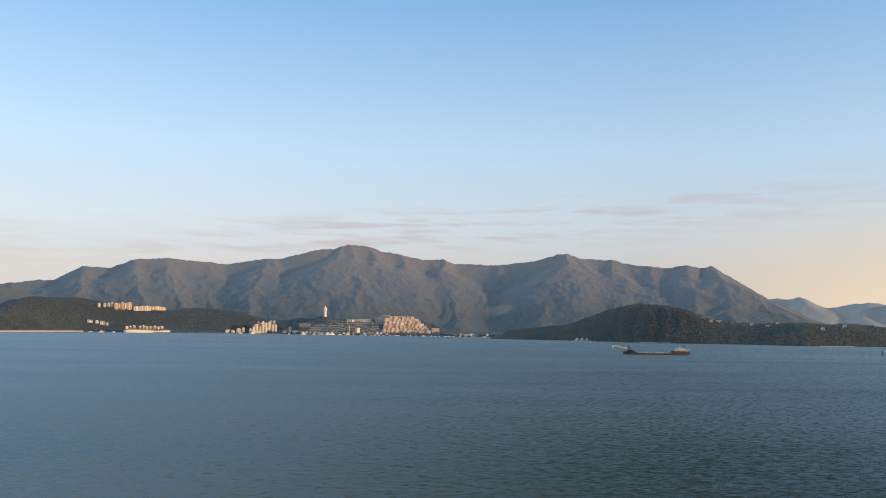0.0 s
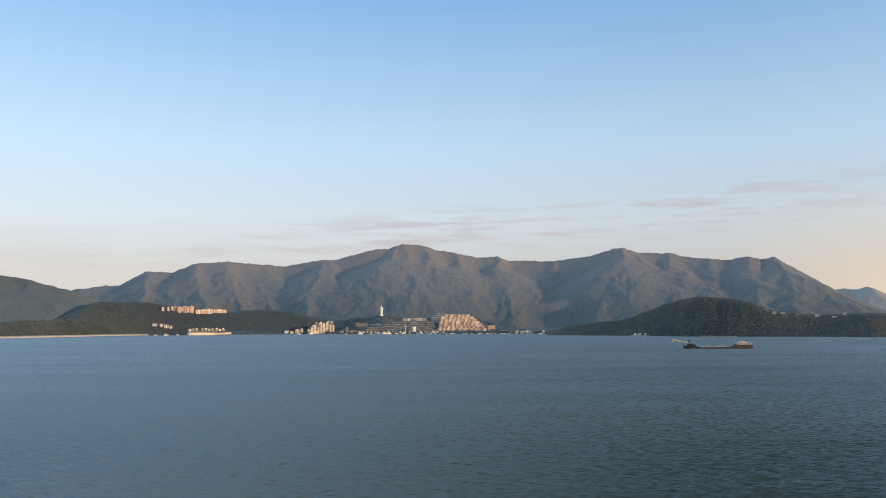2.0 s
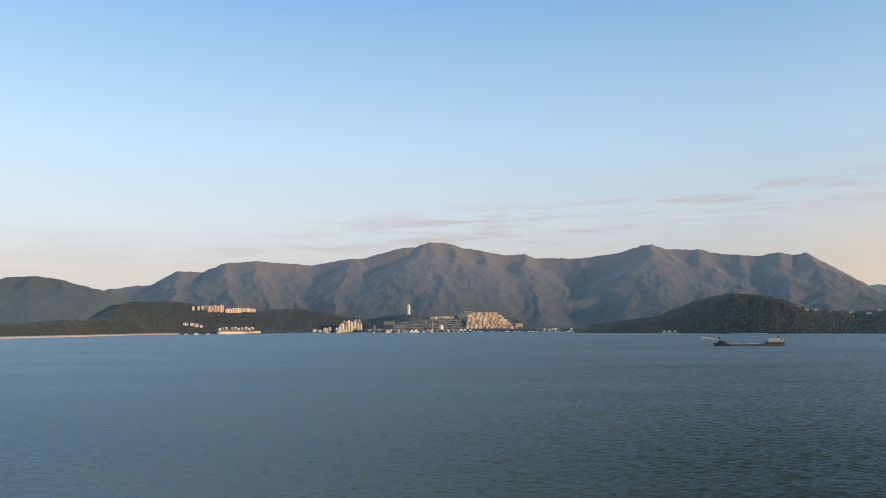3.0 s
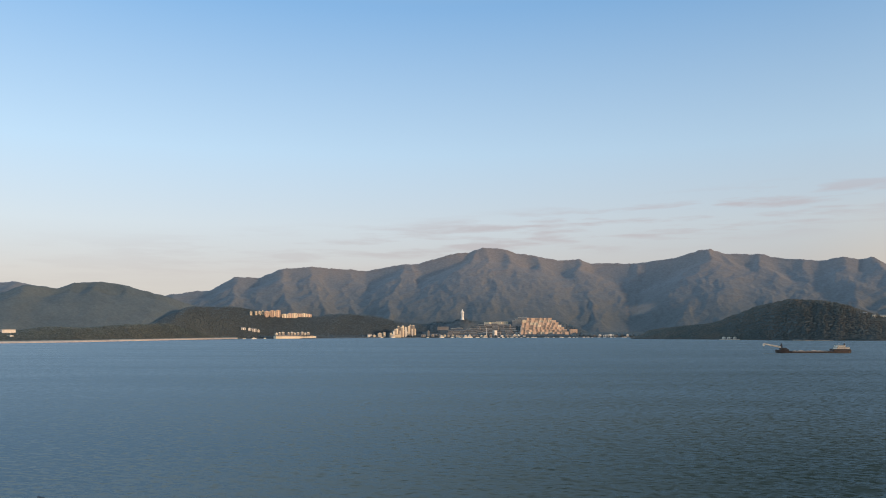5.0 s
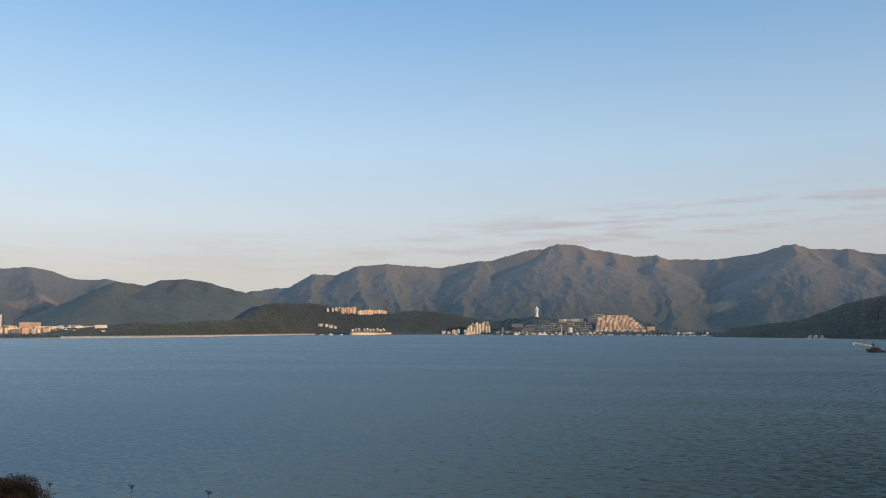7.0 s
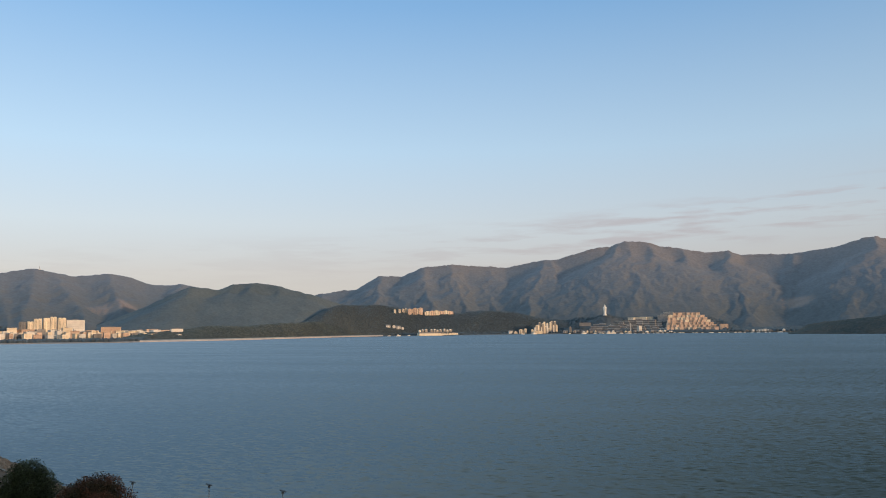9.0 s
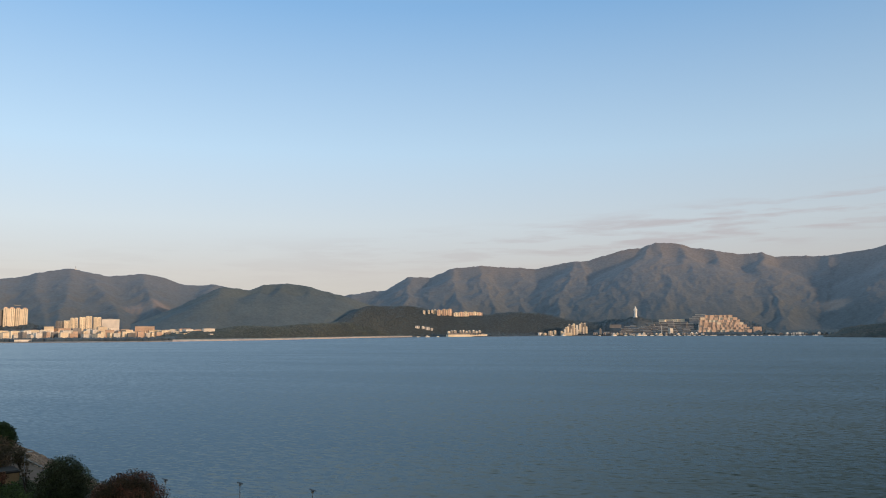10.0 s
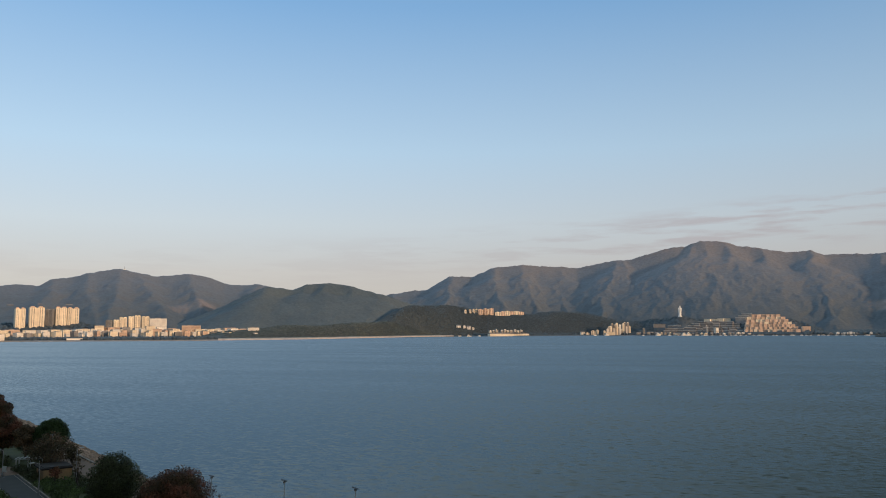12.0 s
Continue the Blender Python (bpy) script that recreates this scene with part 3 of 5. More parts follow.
def gable(ob, w, dep, h, rise, wall):
    bm = bmesh.new()
    vs = [bm.verts.new(p) for p in ((-w / 2 - 0.3, -dep / 2 - 0.3, h), (w / 2 + 0.3, -dep / 2 - 0.3, h), (w / 2 + 0.3, dep / 2 + 0.3, h), (-w / 2 - 0.3, dep / 2 + 0.3, h), (0, -dep / 2 - 0.3, h + rise), (0, dep / 2 + 0.3, h + rise))]
    for f in ((0, 1, 4), (1, 2, 5, 4), (2, 3, 5), (3, 0, 4, 5), (3, 2, 1, 0)):
        bm.faces.new([vs[i] for i in f])
    part("gable_roof", bm, wall, ob, "pointed white gable")


def tower(m, w, h, wall, label, group, floors=24):
    """A residential tower: four wings about a core, with projecting bays and a stepped crown."""
    ob = thing("apartment_tower", m, label, "tower block", group)
    st = h / floors
    for sx in (-1, 1):
        for sy in (-1, 1):
            bm = bmesh.new()
            cx, cy = sx * w * 0.27, sy * w * 0.2
            ww = w * 0.44
            box(bm, cx - ww / 2, cx + ww / 2, cy - w * 0.17, cy + w * 0.17, 0, h)
            for k in range(3):
                x = cx + (k - 1) * ww * 0.33
                box(bm, x - ww * 0.1, x + ww * 0.1, cy + sy * w * 0.17 - 1.1, cy + sy * w * 0.17 + 1.1, 2, h - 3)
            wing = part("wing", bm, wall, ob)
            bm = bmesh.new()
            for k in range(1, floors):
                for j in (-0.165, 0.165):
                    x = cx + j * ww
                    box(bm, x - ww * 0.055, x + ww * 0.055, cy + sy * w * 0.17 - 0.1, cy + sy * w * 0.17 + 0.1, k * st + st * 0.25, k * st + st * 0.8)
            tagged(part("window_column", bm, GLAZING, wing, "dark windows in rows"), kind="stuff")
    bm = bmesh.new()
    box(bm, -w * 0.12, w * 0.12, -w * 0.34, w * 0.34, 0, h - 1)
    part("core", bm, wall, ob, "recessed core")
    for sx in (-1, 1):
        bm = bmesh.new()
        cx = sx * w * 0.27
        box(bm, cx - w * 0.19, cx + w * 0.19, -w * 0.26, w * 0.26, h, h + 1.8)
        if w > 30:
            box(bm, cx - w * 0.12, cx + w * 0.12, -w * 0.16, w * 0.16, h + 1.8, h + 4.6)
        part("crown", bm, PINK if w > 30 else wall, ob, "stepped roof crown")
    return ob


def span(b0, b1, d):
    return d * radians(b1 - b0)


def up(el, d):
    return EYE_Z + d * math.tan(radians(el))


facade_block("clubhouse", place(-38.65, 2540, 14, 14), 34, 16, up(0.12, 2540) - 14, 3, 6, WHITE, "white clubhouse standing above the trees", "clubhouse", glass=0.3)
# residential towers of the town; the third has its shade put into grey walls
TOWER_D = 3000
for b0, b1, el, mat, turn, lab in ((-53.62, -53.02, 1.46, CREAM, 12, "tall cream residential tower standing alone"),
                                   (-52.82, -51.92, 1.54, CREAM, 6, "broad cream residential tower in evening sun"),
                                   (-51.80, -51.28, 1.42, GREY, -35, "residential tower turned from the sun, shade in its grey walls"),
                                   (-51.30, -50.62, 1.53, CREAM, 8, "cream residential tower in evening sun"),
                                   (-50.60, -49.88, 1.50, CREAM, 4, "cream residential tower at the end of the row")):
    zb = land_height((b0 + b1) / 2, TOWER_D) - 1
    tower(place((b0 + b1) / 2, TOWER_D, zb, turn), span(b0, b1, TOWER_D) * 0.98, up(el, TOWER_D) - zb - 4, mat, lab, "residential towers")
MID_D = 2800
for b0, b1, el, mat, turn, fl, bays in ((-48.22, -47.85, 0.70, GREY, -20, 14, 4), (-47.78, -47.40, 0.72, CREAM, 10, 15, 4), (-47.40, -46.95, 0.90, CREAM, 5, 18, 5),
                                        (-46.85, -46.50, 0.95, CREAM, 14, 19, 4), (-46.46, -46.10, 1.02, CREAM, 6, 20, 4), (-46.02, -45.55, 0.95, CREAM, 10, 18, 5),
                                        (-45.50, -44.42, 0.76, WHITE, 4, 9, 9)):
    zb = land_height((b0 + b1) / 2, MID_D) - 1
    if bays < 9:
        tower(place((b0 + b1) / 2, MID_D, zb, turn), span(b0, b1, MID_D), up(el, MID_D) - zb - 3, mat,
              "grey apartment block behind the factories" if mat is GREY else "cream apartment block behind the factories", "town apartment blocks", fl)
        continue
    facade_block("apartment_block", place((b0 + b1) / 2, MID_D, zb, turn), span(b0, b1, MID_D), 16, up(el, MID_D) - zb, fl, bays, mat,
                 "long white slab block with balcony bands", "apartment block", "town apartment blocks")
facade_block("office_block", place(-42.8, 2600, 2.5, -4), span(-43.4, -42.2, 2600), 22, up(0.28, 2600) - 2.5, 8, 9, PINK, "brownish office block with a grid of windows", "office block")
# factories and depots along the front, in three rows
rng = random.Random(11)
for row, (dist, w0, w1, top0, gap) in enumerate(((2690, 18, 50, 0.12, 0.10), (2590, 10, 32, 0.02, 0.14), (2510, 8, 24, -0.13, 0.2))):
    b = -60.5
    while b < (-39.2, -39.0, -38.6)[row]:
        d = dist + rng.uniform(-25, 25)
        w = rng.uniform(w0, w1)
        bw = math.degrees(w / d)
        el = top0 + rng.uniform(-0.12, 0.07) + (float(np.interp(b, [-60, -50, -49.4, -45, -43.5, -40, -38], [-0.04, -0.04, 0.10, 0.08, 0.0, -0.03, -0.08])) if row == 0 else 0)
        if not (row == 0 and -43.6 < b + bw / 2 < -42.0):
            facade_block("factory_building" if row == 0 else "warehouse", place(b + bw / 2, d, 2.5, rng.uniform(2, 38)), w * 0.92, rng.uniform(12, 26), max(6, up(el, d) - 2.5), rng.randint(2, 5), rng.randint(2, 7),
                         rng.choice((WHITE, WHITE, CREAM, CREAM, CREAM, PINK, PINK, GREY)), "pale flat-roofed factory building near the sea wall" if row == 0 else "low pale warehouse behind waterfront trees",
                         "factory" if row == 0 else "warehouse", "factories" if row == 0 else "warehouses", glass=rng.uniform(0.2, 0.42), plant=rng.random() < 0.6)
        b += bw + rng.uniform(0.0, gap) * (2.5 if rng.random() < 0.2 else 1)
facade_block("pavilion", place(-49.9, 2408, 2.6, 4), 56, 8, 5, 1, 14, WHITE, "long low white pavilion on the sea front", "pavilion", glass=0.5, plant=False)
facade_block("pavilion", place(-41.3, 2400, 2.6, 4), 62, 8, 4.5, 1, 12, CREAM, "long low pale pavilion on the sea front", "pavilion", glass=0.5, plant=False)


def mast(m, h):
    ob = thing("radio_mast", m, "thin lattice radio mast on the hill summit", "mast")
    for sx in (-1, 1):
        for sy in (-1, 1):
            bm = bmesh.new()
            tube(bm, (sx * 1.4, sy * 1.4, -4), (sx * 0.5, sy * 0.5, h), 0.35, 0.25, 5)
            part("leg", bm, STEEL, ob)
    bm = bmesh.new()
    for k in range(6):
        z = h * k / 6
        r = 1.4 - 0.9 * k / 6
        tube(bm, (-r, -r, z), (r, -r, z + h / 6), 0.15, None, 4)
        tube(bm, (r, r, z), (-r, r, z + h / 6), 0.15, None, 4)
    part("bracing", bm, STEEL, ob)
    bm = bmesh.new()
    box(bm, -5, 5, -3, 3, -6, 3.5, 0.2)
    part("equipment_hut", bm, WHITE, ob, "small white hut")


mast(pose(*at(-47.2, 4495, up(4.03, 4495)), 0, 0, 40), 21)


for bb, el, w in ((-53.9, 1.66, 22), (-52.2, 1.74, 14), (-50.5, 1.70, 24)):
    facade_block("hillside_building", place(bb, 3420, up(el, 3420) - 4, 10), w, 10, 2.6, 1, 6, GREY, "low grey building on the hillside", "building", "hillside buildings", glass=0.3, plant=False)


def row_house(m, w, dep, h, wall, label, category="house", group="", pitched=False, top=None):
    ob = thing("house", m, label, category, group)
    bm = bmesh.new()
    box(bm, -w / 2, w / 2, -dep / 2, dep / 2, 0, h, 0.15)
    part("wall", bm, wall, ob)
    storeys = max(2, round(h / 3.4))
    for k in range(storeys):
        z = (k + 0.3) * h / storeys
        for x in (-w * 0.26, w * 0.26):
            bm = bmesh.new()
            box(bm, x - w * 0.13, x + w * 0.13, -dep / 2 - 0.06, -dep / 2 + 0.3, z, z + h / storeys * 0.5)
            part("window", bm, GLAZING, ob)
    bm = bmesh.new()
    if pitched:
        vs = [bm.verts.new(p) for p in ((-w / 2 - 0.4, -dep / 2 - 0.4, h), (w / 2 + 0.4, -dep / 2 - 0.4, h), (w / 2 + 0.4, dep / 2 + 0.4, h), (-w / 2 - 0.4, dep / 2 + 0.4, h),
                                        (-w / 2 - 0.4, 0, h + dep * 0.3), (w / 2 + 0.4, 0, h + dep * 0.3))]
        for f in ((0, 1, 5, 4), (2, 3, 4, 5), (1, 2, 5), (3, 0, 4), (3, 2, 1, 0)):
            bm.faces.new([vs[i] for i in f])
        part("roof", bm, GREY, ob, "grey pitched roof")
    else:
        box(bm, -w / 2 - 0.3, w / 2 + 0.3, -dep / 2 - 0.3, dep / 2 + 0.3, h, h + 0.7)
        box(bm, -w * 0.2, w * 0.2, -dep * 0.1, dep * 0.35, h + 0.7, h + 2.6)
        part("roof", bm, top or wall, ob)
    return ob


# villas on a podium at the water
SH_D = 3150
pod = thing("podium", place(-20.45, SH_D + 14, 0.6, 14), "pinkish stone podium with stepped walls at the water", "podium")
W0 = span(-21.9, -19.0, SH_D)
for k, (z0, z1, y0, x0, x1) in enumerate(((-2, 8.5, -16, -0.5, 0.5), (8.5, 11.2, -11, -0.49, 0.46), (11.2, 13, -5, -0.47, 0.42))):
    bm = bmesh.new()
    box(bm, W0 * x0, W0 * x1, y0, 24, z0, z1, 0.3)
    for j in range(14):
        x = W0 * (x0 + (x1 - x0) * (j + 0.5) / 14)
        box(bm, x - 1.0, x + 1.0, y0 - 0.5, y0 + 0.2, z0, z1 - 0.8)
    part("terrace_wall", bm, (CREAM, GREY, TERRACE_GREY)[k], pod)
for g, (b0, n) in enumerate(((-21.75, 3), (-20.92, 4), (-19.98, 3))):
    for j in range(n):
        bb = b0 + j * 0.215
        row_house(place(bb, SH_D + 24, 13.4, 24 + 8 * (j % 2)), 10.6, 10, 7.4 + 1.6 * ((j + g) % 3), BEIGE if (j + g) % 3 else CREAM, "pale villa with a white flat roof on the waterfront podium", group="waterfront villas", top=WHITE)
shrubs = []
srng = random.Random(21)
for k in range(150):
    x, y, _ = at(srng.uniform(-21.8, -19.15), SH_D + srng.choice((0.5, 6.5, 16)))
    zz = 8.6 if math.hypot(x, y) < SH_D + 3 else (11.3 if math.hypot(x, y) < SH_D + 10 else 13.6)
    r = srng.uniform(0.9, 1.9)
    shrubs.append((x, y, zz, r, r))
scatter_woods("shrubs", shrubs, WOODS, "dark shrubs planted along the podium terraces", 38)
# white houses among trees on the slope
for bb, el, w, h in ((-24.05, 0.10, 18, 7), (-23.62, 0.05, 12, 8), (-23.30, -0.03, 16, 10), (-23.0, -0.06, 9, 7)):
    d, z = on_knoll(bb, el)
    row_house(place(bb, d, z - 1.5, 10), w, 11, h + 1.5, WHITE, "white house among trees on the slope", group="slope houses", pitched=w > 15)
# houses on top of the wooded hill
for k in range(5):
    bb = -22.50 + k * 0.205 + (0.03, -0.02, 0, 0.04, 0)[k]
    d, z = on_knoll(bb, 1.0)
    row_house(place(bb, d + 6 * (k % 2), z - 2, (14, 30, 8, 26, 18)[k]), (17, 15, 17, 16, 17)[k], 12, (24, 22, 27, 25, 28)[k], (PINK, CREAM)[k % 2], "tall pale apartment house on the wooded hilltop", group="hilltop houses")
for k in range(6):
    bb = -21.2 + k * 0.335
    d, z = on_knoll(bb, 0.95)
    row_house(place(bb, d, z - 2, 16 + 9 * (k % 2)), 25 - 2 * (k % 3), 12, 15 + (k * 2 % 5), (CREAM, PINK)[k % 2], "pale row house on the wooded hilltop", group="hilltop houses")
for bb, h in ((-23.55, 15), (-23.2, 16), (-22.95, 17), (-22.74, 18)):
    d, z = on_knoll(bb, 1.12)
    row_house(place(bb, d, z - 2, 10), 9, 10, h, CREAM, "small pale house half hidden by hilltop trees", group="hilltop houses")
row_house(place(-31.0, 3235, up(0.92, 3235) - 2, 10), 22, 12, 3.6, WHITE, "low white house above the beach woods", group="")
row_house(place(-35.1, 3140, up(0.30, 3140) - 1.5, 10), 13, 12, 5, WHITE, "white house above the beach woods", group="")

# white waterfront complex with stepped towers
WD = 3365
for k in range(17):
    b0 = -13.66 + k * 0.108
    w = (8.2, 9.0, 7.4, 9.6)[k % 4]
    el = (-0.12, -0.02, 0.06, 0.16, 0.30, 0.36, 0.24, 0.33, 0.40, 0.20, 0.30, 0.14, 0.42, 0.45, 0.28, 0.44, 0.38)[k] - (0.0, 0.20, 0.05, 0.0, 0.12)[k % 5]
    hh = up(el, WD) - 7
    back = WD - 22 + 3.7 * k
    ob = facade_block("seaside_block", place(b0, back + rng.uniform(-3, 3), 2.0, rng.uniform(12, 30)), w, 7, hh, 9, 3, (CREAM, TERRACE_GREY, WHITE, BEIGE)[k % 4], "white narrow apartment block with a pointed gable at the waterfront", "apartment block", "waterfront blocks", glass=0.6, parapet=0.1, plant=False)
    gable(ob, w, 7, hh + 0.1, 3.5, CREAM)
facade_block("boathouse", place(-13.25, WD - 38, 1.2, 16), 36, 12, 11, 3, 8, CREAM, "yellowish low boathouse at the quay", "boathouse")
for bb, w, h in ((-15.2, 16, 12), (-14.85, 13, 9), (-14.45, 17, 17), (-14.15, 9, 20), (-11.3, 17, 9), (-10.95, 8, 26), (-10.6, 20, 10)):
    row_house(place(bb, WD - 20, 1.5, rng.uniform(0, 22)), w, 12, h, rng.choice((CREAM, BEIGE, WHITE)), "small quayside building by the marina", group="quayside buildings", pitched=rng.random() < 0.3)


def statue_of_stone(m, h):
    """A tall white robed figure, turned on its axis from a plain outline, with folded arms."""
    outline = ((0.0, 0.125), (0.02, 0.15), (0.06, 0.135), (0.2, 0.12), (0.4, 0.135), (0.56, 0.15), (0.68, 0.155), (0.76, 0.14), (0.80, 0.105), (0.825, 0.075), (0.86, 0.07), (0.91, 0.068), (0.95, 0.055), (0.98, 0.035), (1.0, 0.01))
    bm = bmesh.new()
    n, rings = 20, []
    for z, r in outline:
        rings.append([bm.verts.new((r * h * math.cos(k * math.tau / n) * (1 + 0.05 * math.cos(k * 5)), 0.8 * r * h * math.sin(k * math.tau / n), z * h)) for k in range(n)])
    for a, c in zip(rings, rings[1:]):
        for k in range(n):
            bm.faces.new((a[k], a[(k + 1) % n], c[(k + 1) % n], c[k]))
    bm.faces.new(rings[0][::-1])
    bm.faces.new(rings[-1])
    for sx in (-1, 1):
        tube(bm, (sx * 0.14 * h, -0.02 * h, 0.74 * h), (sx * 0.09 * h, -0.12 * h, 0.57 * h), 0.04 * h, 0.035 * h, 8)
        tube(bm, (sx * 0.09 * h, -0.12 * h, 0.57 * h), (sx * 0.02 * h, -0.14 * h, 0.64 * h), 0.035 * h, 0.025 * h, 8)
    tube(bm, (0, 0, -0.05 * h), (0, 0, 0.001 * h), 0.2 * h, 0.17 * h, 16)
    ob = part("statue", bm, STATUE_WHITE, None, "", True)
    ob.matrix_world = m
    return tagged(ob, "tall white stone statue standing above the terraces", "statue")


ST_D = 3500
statue_of_stone(place(-8.49, ST_D, up(0.80, ST_D), 15), up(1.53, ST_D) - up(0.80, ST_D))


def terrace_block(m, w, dep, h, wall, label, group, shade_lines):
    ob = thing("terrace_block", m, label, "terrace block", group)
    bm = bmesh.new()
    box(bm, -w / 2, w / 2, -dep / 2, dep / 2, -26, h, 0.12)
    part("wall", bm, wall, ob)
    bm = bmesh.new()
    box(bm, -w / 2 - 0.3, w / 2 + 0.3, -dep / 2 - 0.5, -dep / 2 + 0.4, h, h + 1.1)
    part("parapet", bm, WHITE if wall in (GREY, TERRACE_GREY) else wall, ob, "pale parapet")
    # thin dark strips drawn as the shadow lines of openings
    for k in range(shade_lines):
        x = -w / 2 + w * (k + 0.5) / shade_lines
        ow = w / shade_lines * 0.07
        bm = bmesh.new()
        box(bm, x - ow, x + ow, -dep / 2 - 0.08, -dep / 2 + 0.5, h * 0.15, h * 0.72)
        part("opening", bm, TERRACE_GREY, ob)
    return ob


# stepped pyramid of pale terrace blocks
TD = 3400
tiers = 7
for k in range(tiers):
    el0 = -0.30 + k * 0.165
    d = TD + k * 26
    left = -4.35 + 0.03 * k
    right = (-0.92, -1.05, -1.22, -1.42, -1.62, -1.80, -2.1)[k]
    n = max(4, round((right - left) / 0.29))
    h = d * radians(0.165) + 0.5
    for j in range(n):
        bb = left + (right - left) * (j + 0.5) / n
        w = span(left, right, d) / n
        terrace_block(place(bb, d + rng.uniform(-1.5, 1.5) + (5 if rng.random() < 0.2 else 0), up(el0, TD + k * 26), 14 + rng.uniform(-2, 2)), w * rng.uniform(0.90, 0.99), 20, h * rng.uniform(0.93, 1.03), PINK if rng.random() < 0.85 else CREAM,
                      "stepped pinkish terrace block on the hillside", "stepped terrace blocks", 0)
terrace_block(place(-0.55, TD + 4, up(-0.22, TD), 14), 30, 18, up(0.05, TD) - up(-0.22, TD), PINK, "low pinkish terrace block at the foot of the steps", "", 5)
# long terraces below the statue, grey tone for shade, cream for the sunlit top
for k in range(6):
    d = TD + 8 + k * 27
    el0 = -0.28 + k * 0.155
    left = (-9.6, -9.5, -9.3, -8.9, -7.3, -6.9)[k]
    right = (-4.4, -4.5, -4.6, -4.6, -5.0, -5.2)[k]
    n = round((right - left) / 0.42)
    for j in range(n):
        bb = left + (right - left) * (j + 0.5) / n
        w = span(left, right, d) / n
        terrace_block(place(bb, d + rng.uniform(-5, 5), up(el0, d) + rng.uniform(-1.6, 1.6), rng.uniform(-20, -8)), w * 0.97, 18, d * radians(rng.uniform(0.085, 0.135)), CREAM if k == 5 else TERRACE_GREY,
                      "long sunlit terrace with pale wall" if k == 5 else "long grey terrace with a pale parapet", "long terraces", 3)
for k in range(3):
    terrace_block(place(-4.55 + k * 0.2, TD + 120 + k * 14, up(0.55 + k * 0.13, TD + 120), -10), 40, 14, 7, GREY, "grey terrace with a pale parapet beside the steps", "long terraces", 6)
facade_block("temple_hall", place(-9.9, TD + 20, up(0.02, TD + 20), 4), span(-10.3, -9.5, TD), 18, 14, 2, 9, GREY, "pale hall with a row of columns", "hall", glass=0.66, plant=False)
facade_block("white_hall", place(-6.15, TD - 22, up(-0.25, TD) - 8, 44), 15, 12, 22, 3, 3, WHITE, "white modern hall with a bright side wall", "hall", glass=0.3, plant=False)
bm = bmesh.new()
tube(bm, (0, 0, 0), (0, 0, 34), 1.6, 1.2, 10)
box(bm, -2.2, 2.2, -2.2, 2.2, 34, 38, 0.3)
ob = part("lookout_tower", bm, WHITE)
ob.matrix_world = place(-6.75, TD - 34, 2.0)
tagged(ob, "slim white lookout tower by the terraces", "tower")
# low white sheds east of the terraces
for bb, w, h in ((0.9, 12, 6), (1.3, 10, 7), (1.7, 22, 6), (2.05, 26, 8), (2.4, 14, 5), (3.2, 9, 8)):
    row_house(place(bb, 3345, 2.4, rng.uniform(0, 15)), w, 9, h, rng.choice((WHITE, GREY, CREAM)), "low pale shed beside the marina", group="marina sheds")

# ---- trees of the far shore ----
trng = random.Random(5)


def belt_spots(n, b0, b1, d0, d1, r0, r1, zmax=None):
    out = []
    for _ in range(n):
        bb = trng.uniform(b0, b1)
        dd = coast(bb) + trng.uniform(d0, d1)
        r = trng.uniform(r0, r1)
        x, y, _z = at(bb, dd)
        out.append((x, y, land_height(bb, dd) + 0.2, r, r * trng.uniform(0.8, 1.25)))
    return out


scatter_woods("woodland", belt_spots(3300, -61, -40.5, 18, 95, 3.0, 7.4), WOODS, "dark trees along the town waterfront", 31)
scatter_woods("woodland", belt_spots(1300, -60, -38.8, 105, 330, 2.8, 5.6), WOODS, "dark street trees between the factories", 39)
scatter_woods("woodland", belt_spots(1500, -60, -40, 400, 640, 4.5, 8), WOODS, "dark woods below the residential towers", 32)
scatter_woods("woodland", belt_spots(650, -11.5, -0.3, 14, 60, 2.6, 4.8), WOODS, "dark trees below the terraces", 33)
scatter_woods("woodland", belt_spots(1500, -0.6, 9, 60, 330, 4.5, 8.5), WOODS, "dark trees on the flat shore", 34)
scatter_woods("woodland", belt_spots(1600, -24.0, -9.8, 30, 420, 3.2, 6.0), WOODS, "dark woods behind the quays", 35)
scatter_woods("woodland", belt_spots(1100, -11.0, -0.5, 130, 320, 1.8, 3.4), WOODS, "dark scrub above the terraces", 37)
scatter_woods("woodland", belt_spots(900, -0.8, 5.0, 270, 520, 4.5, 8.0), WOODS, "dark woods at the mountain foot", 36)


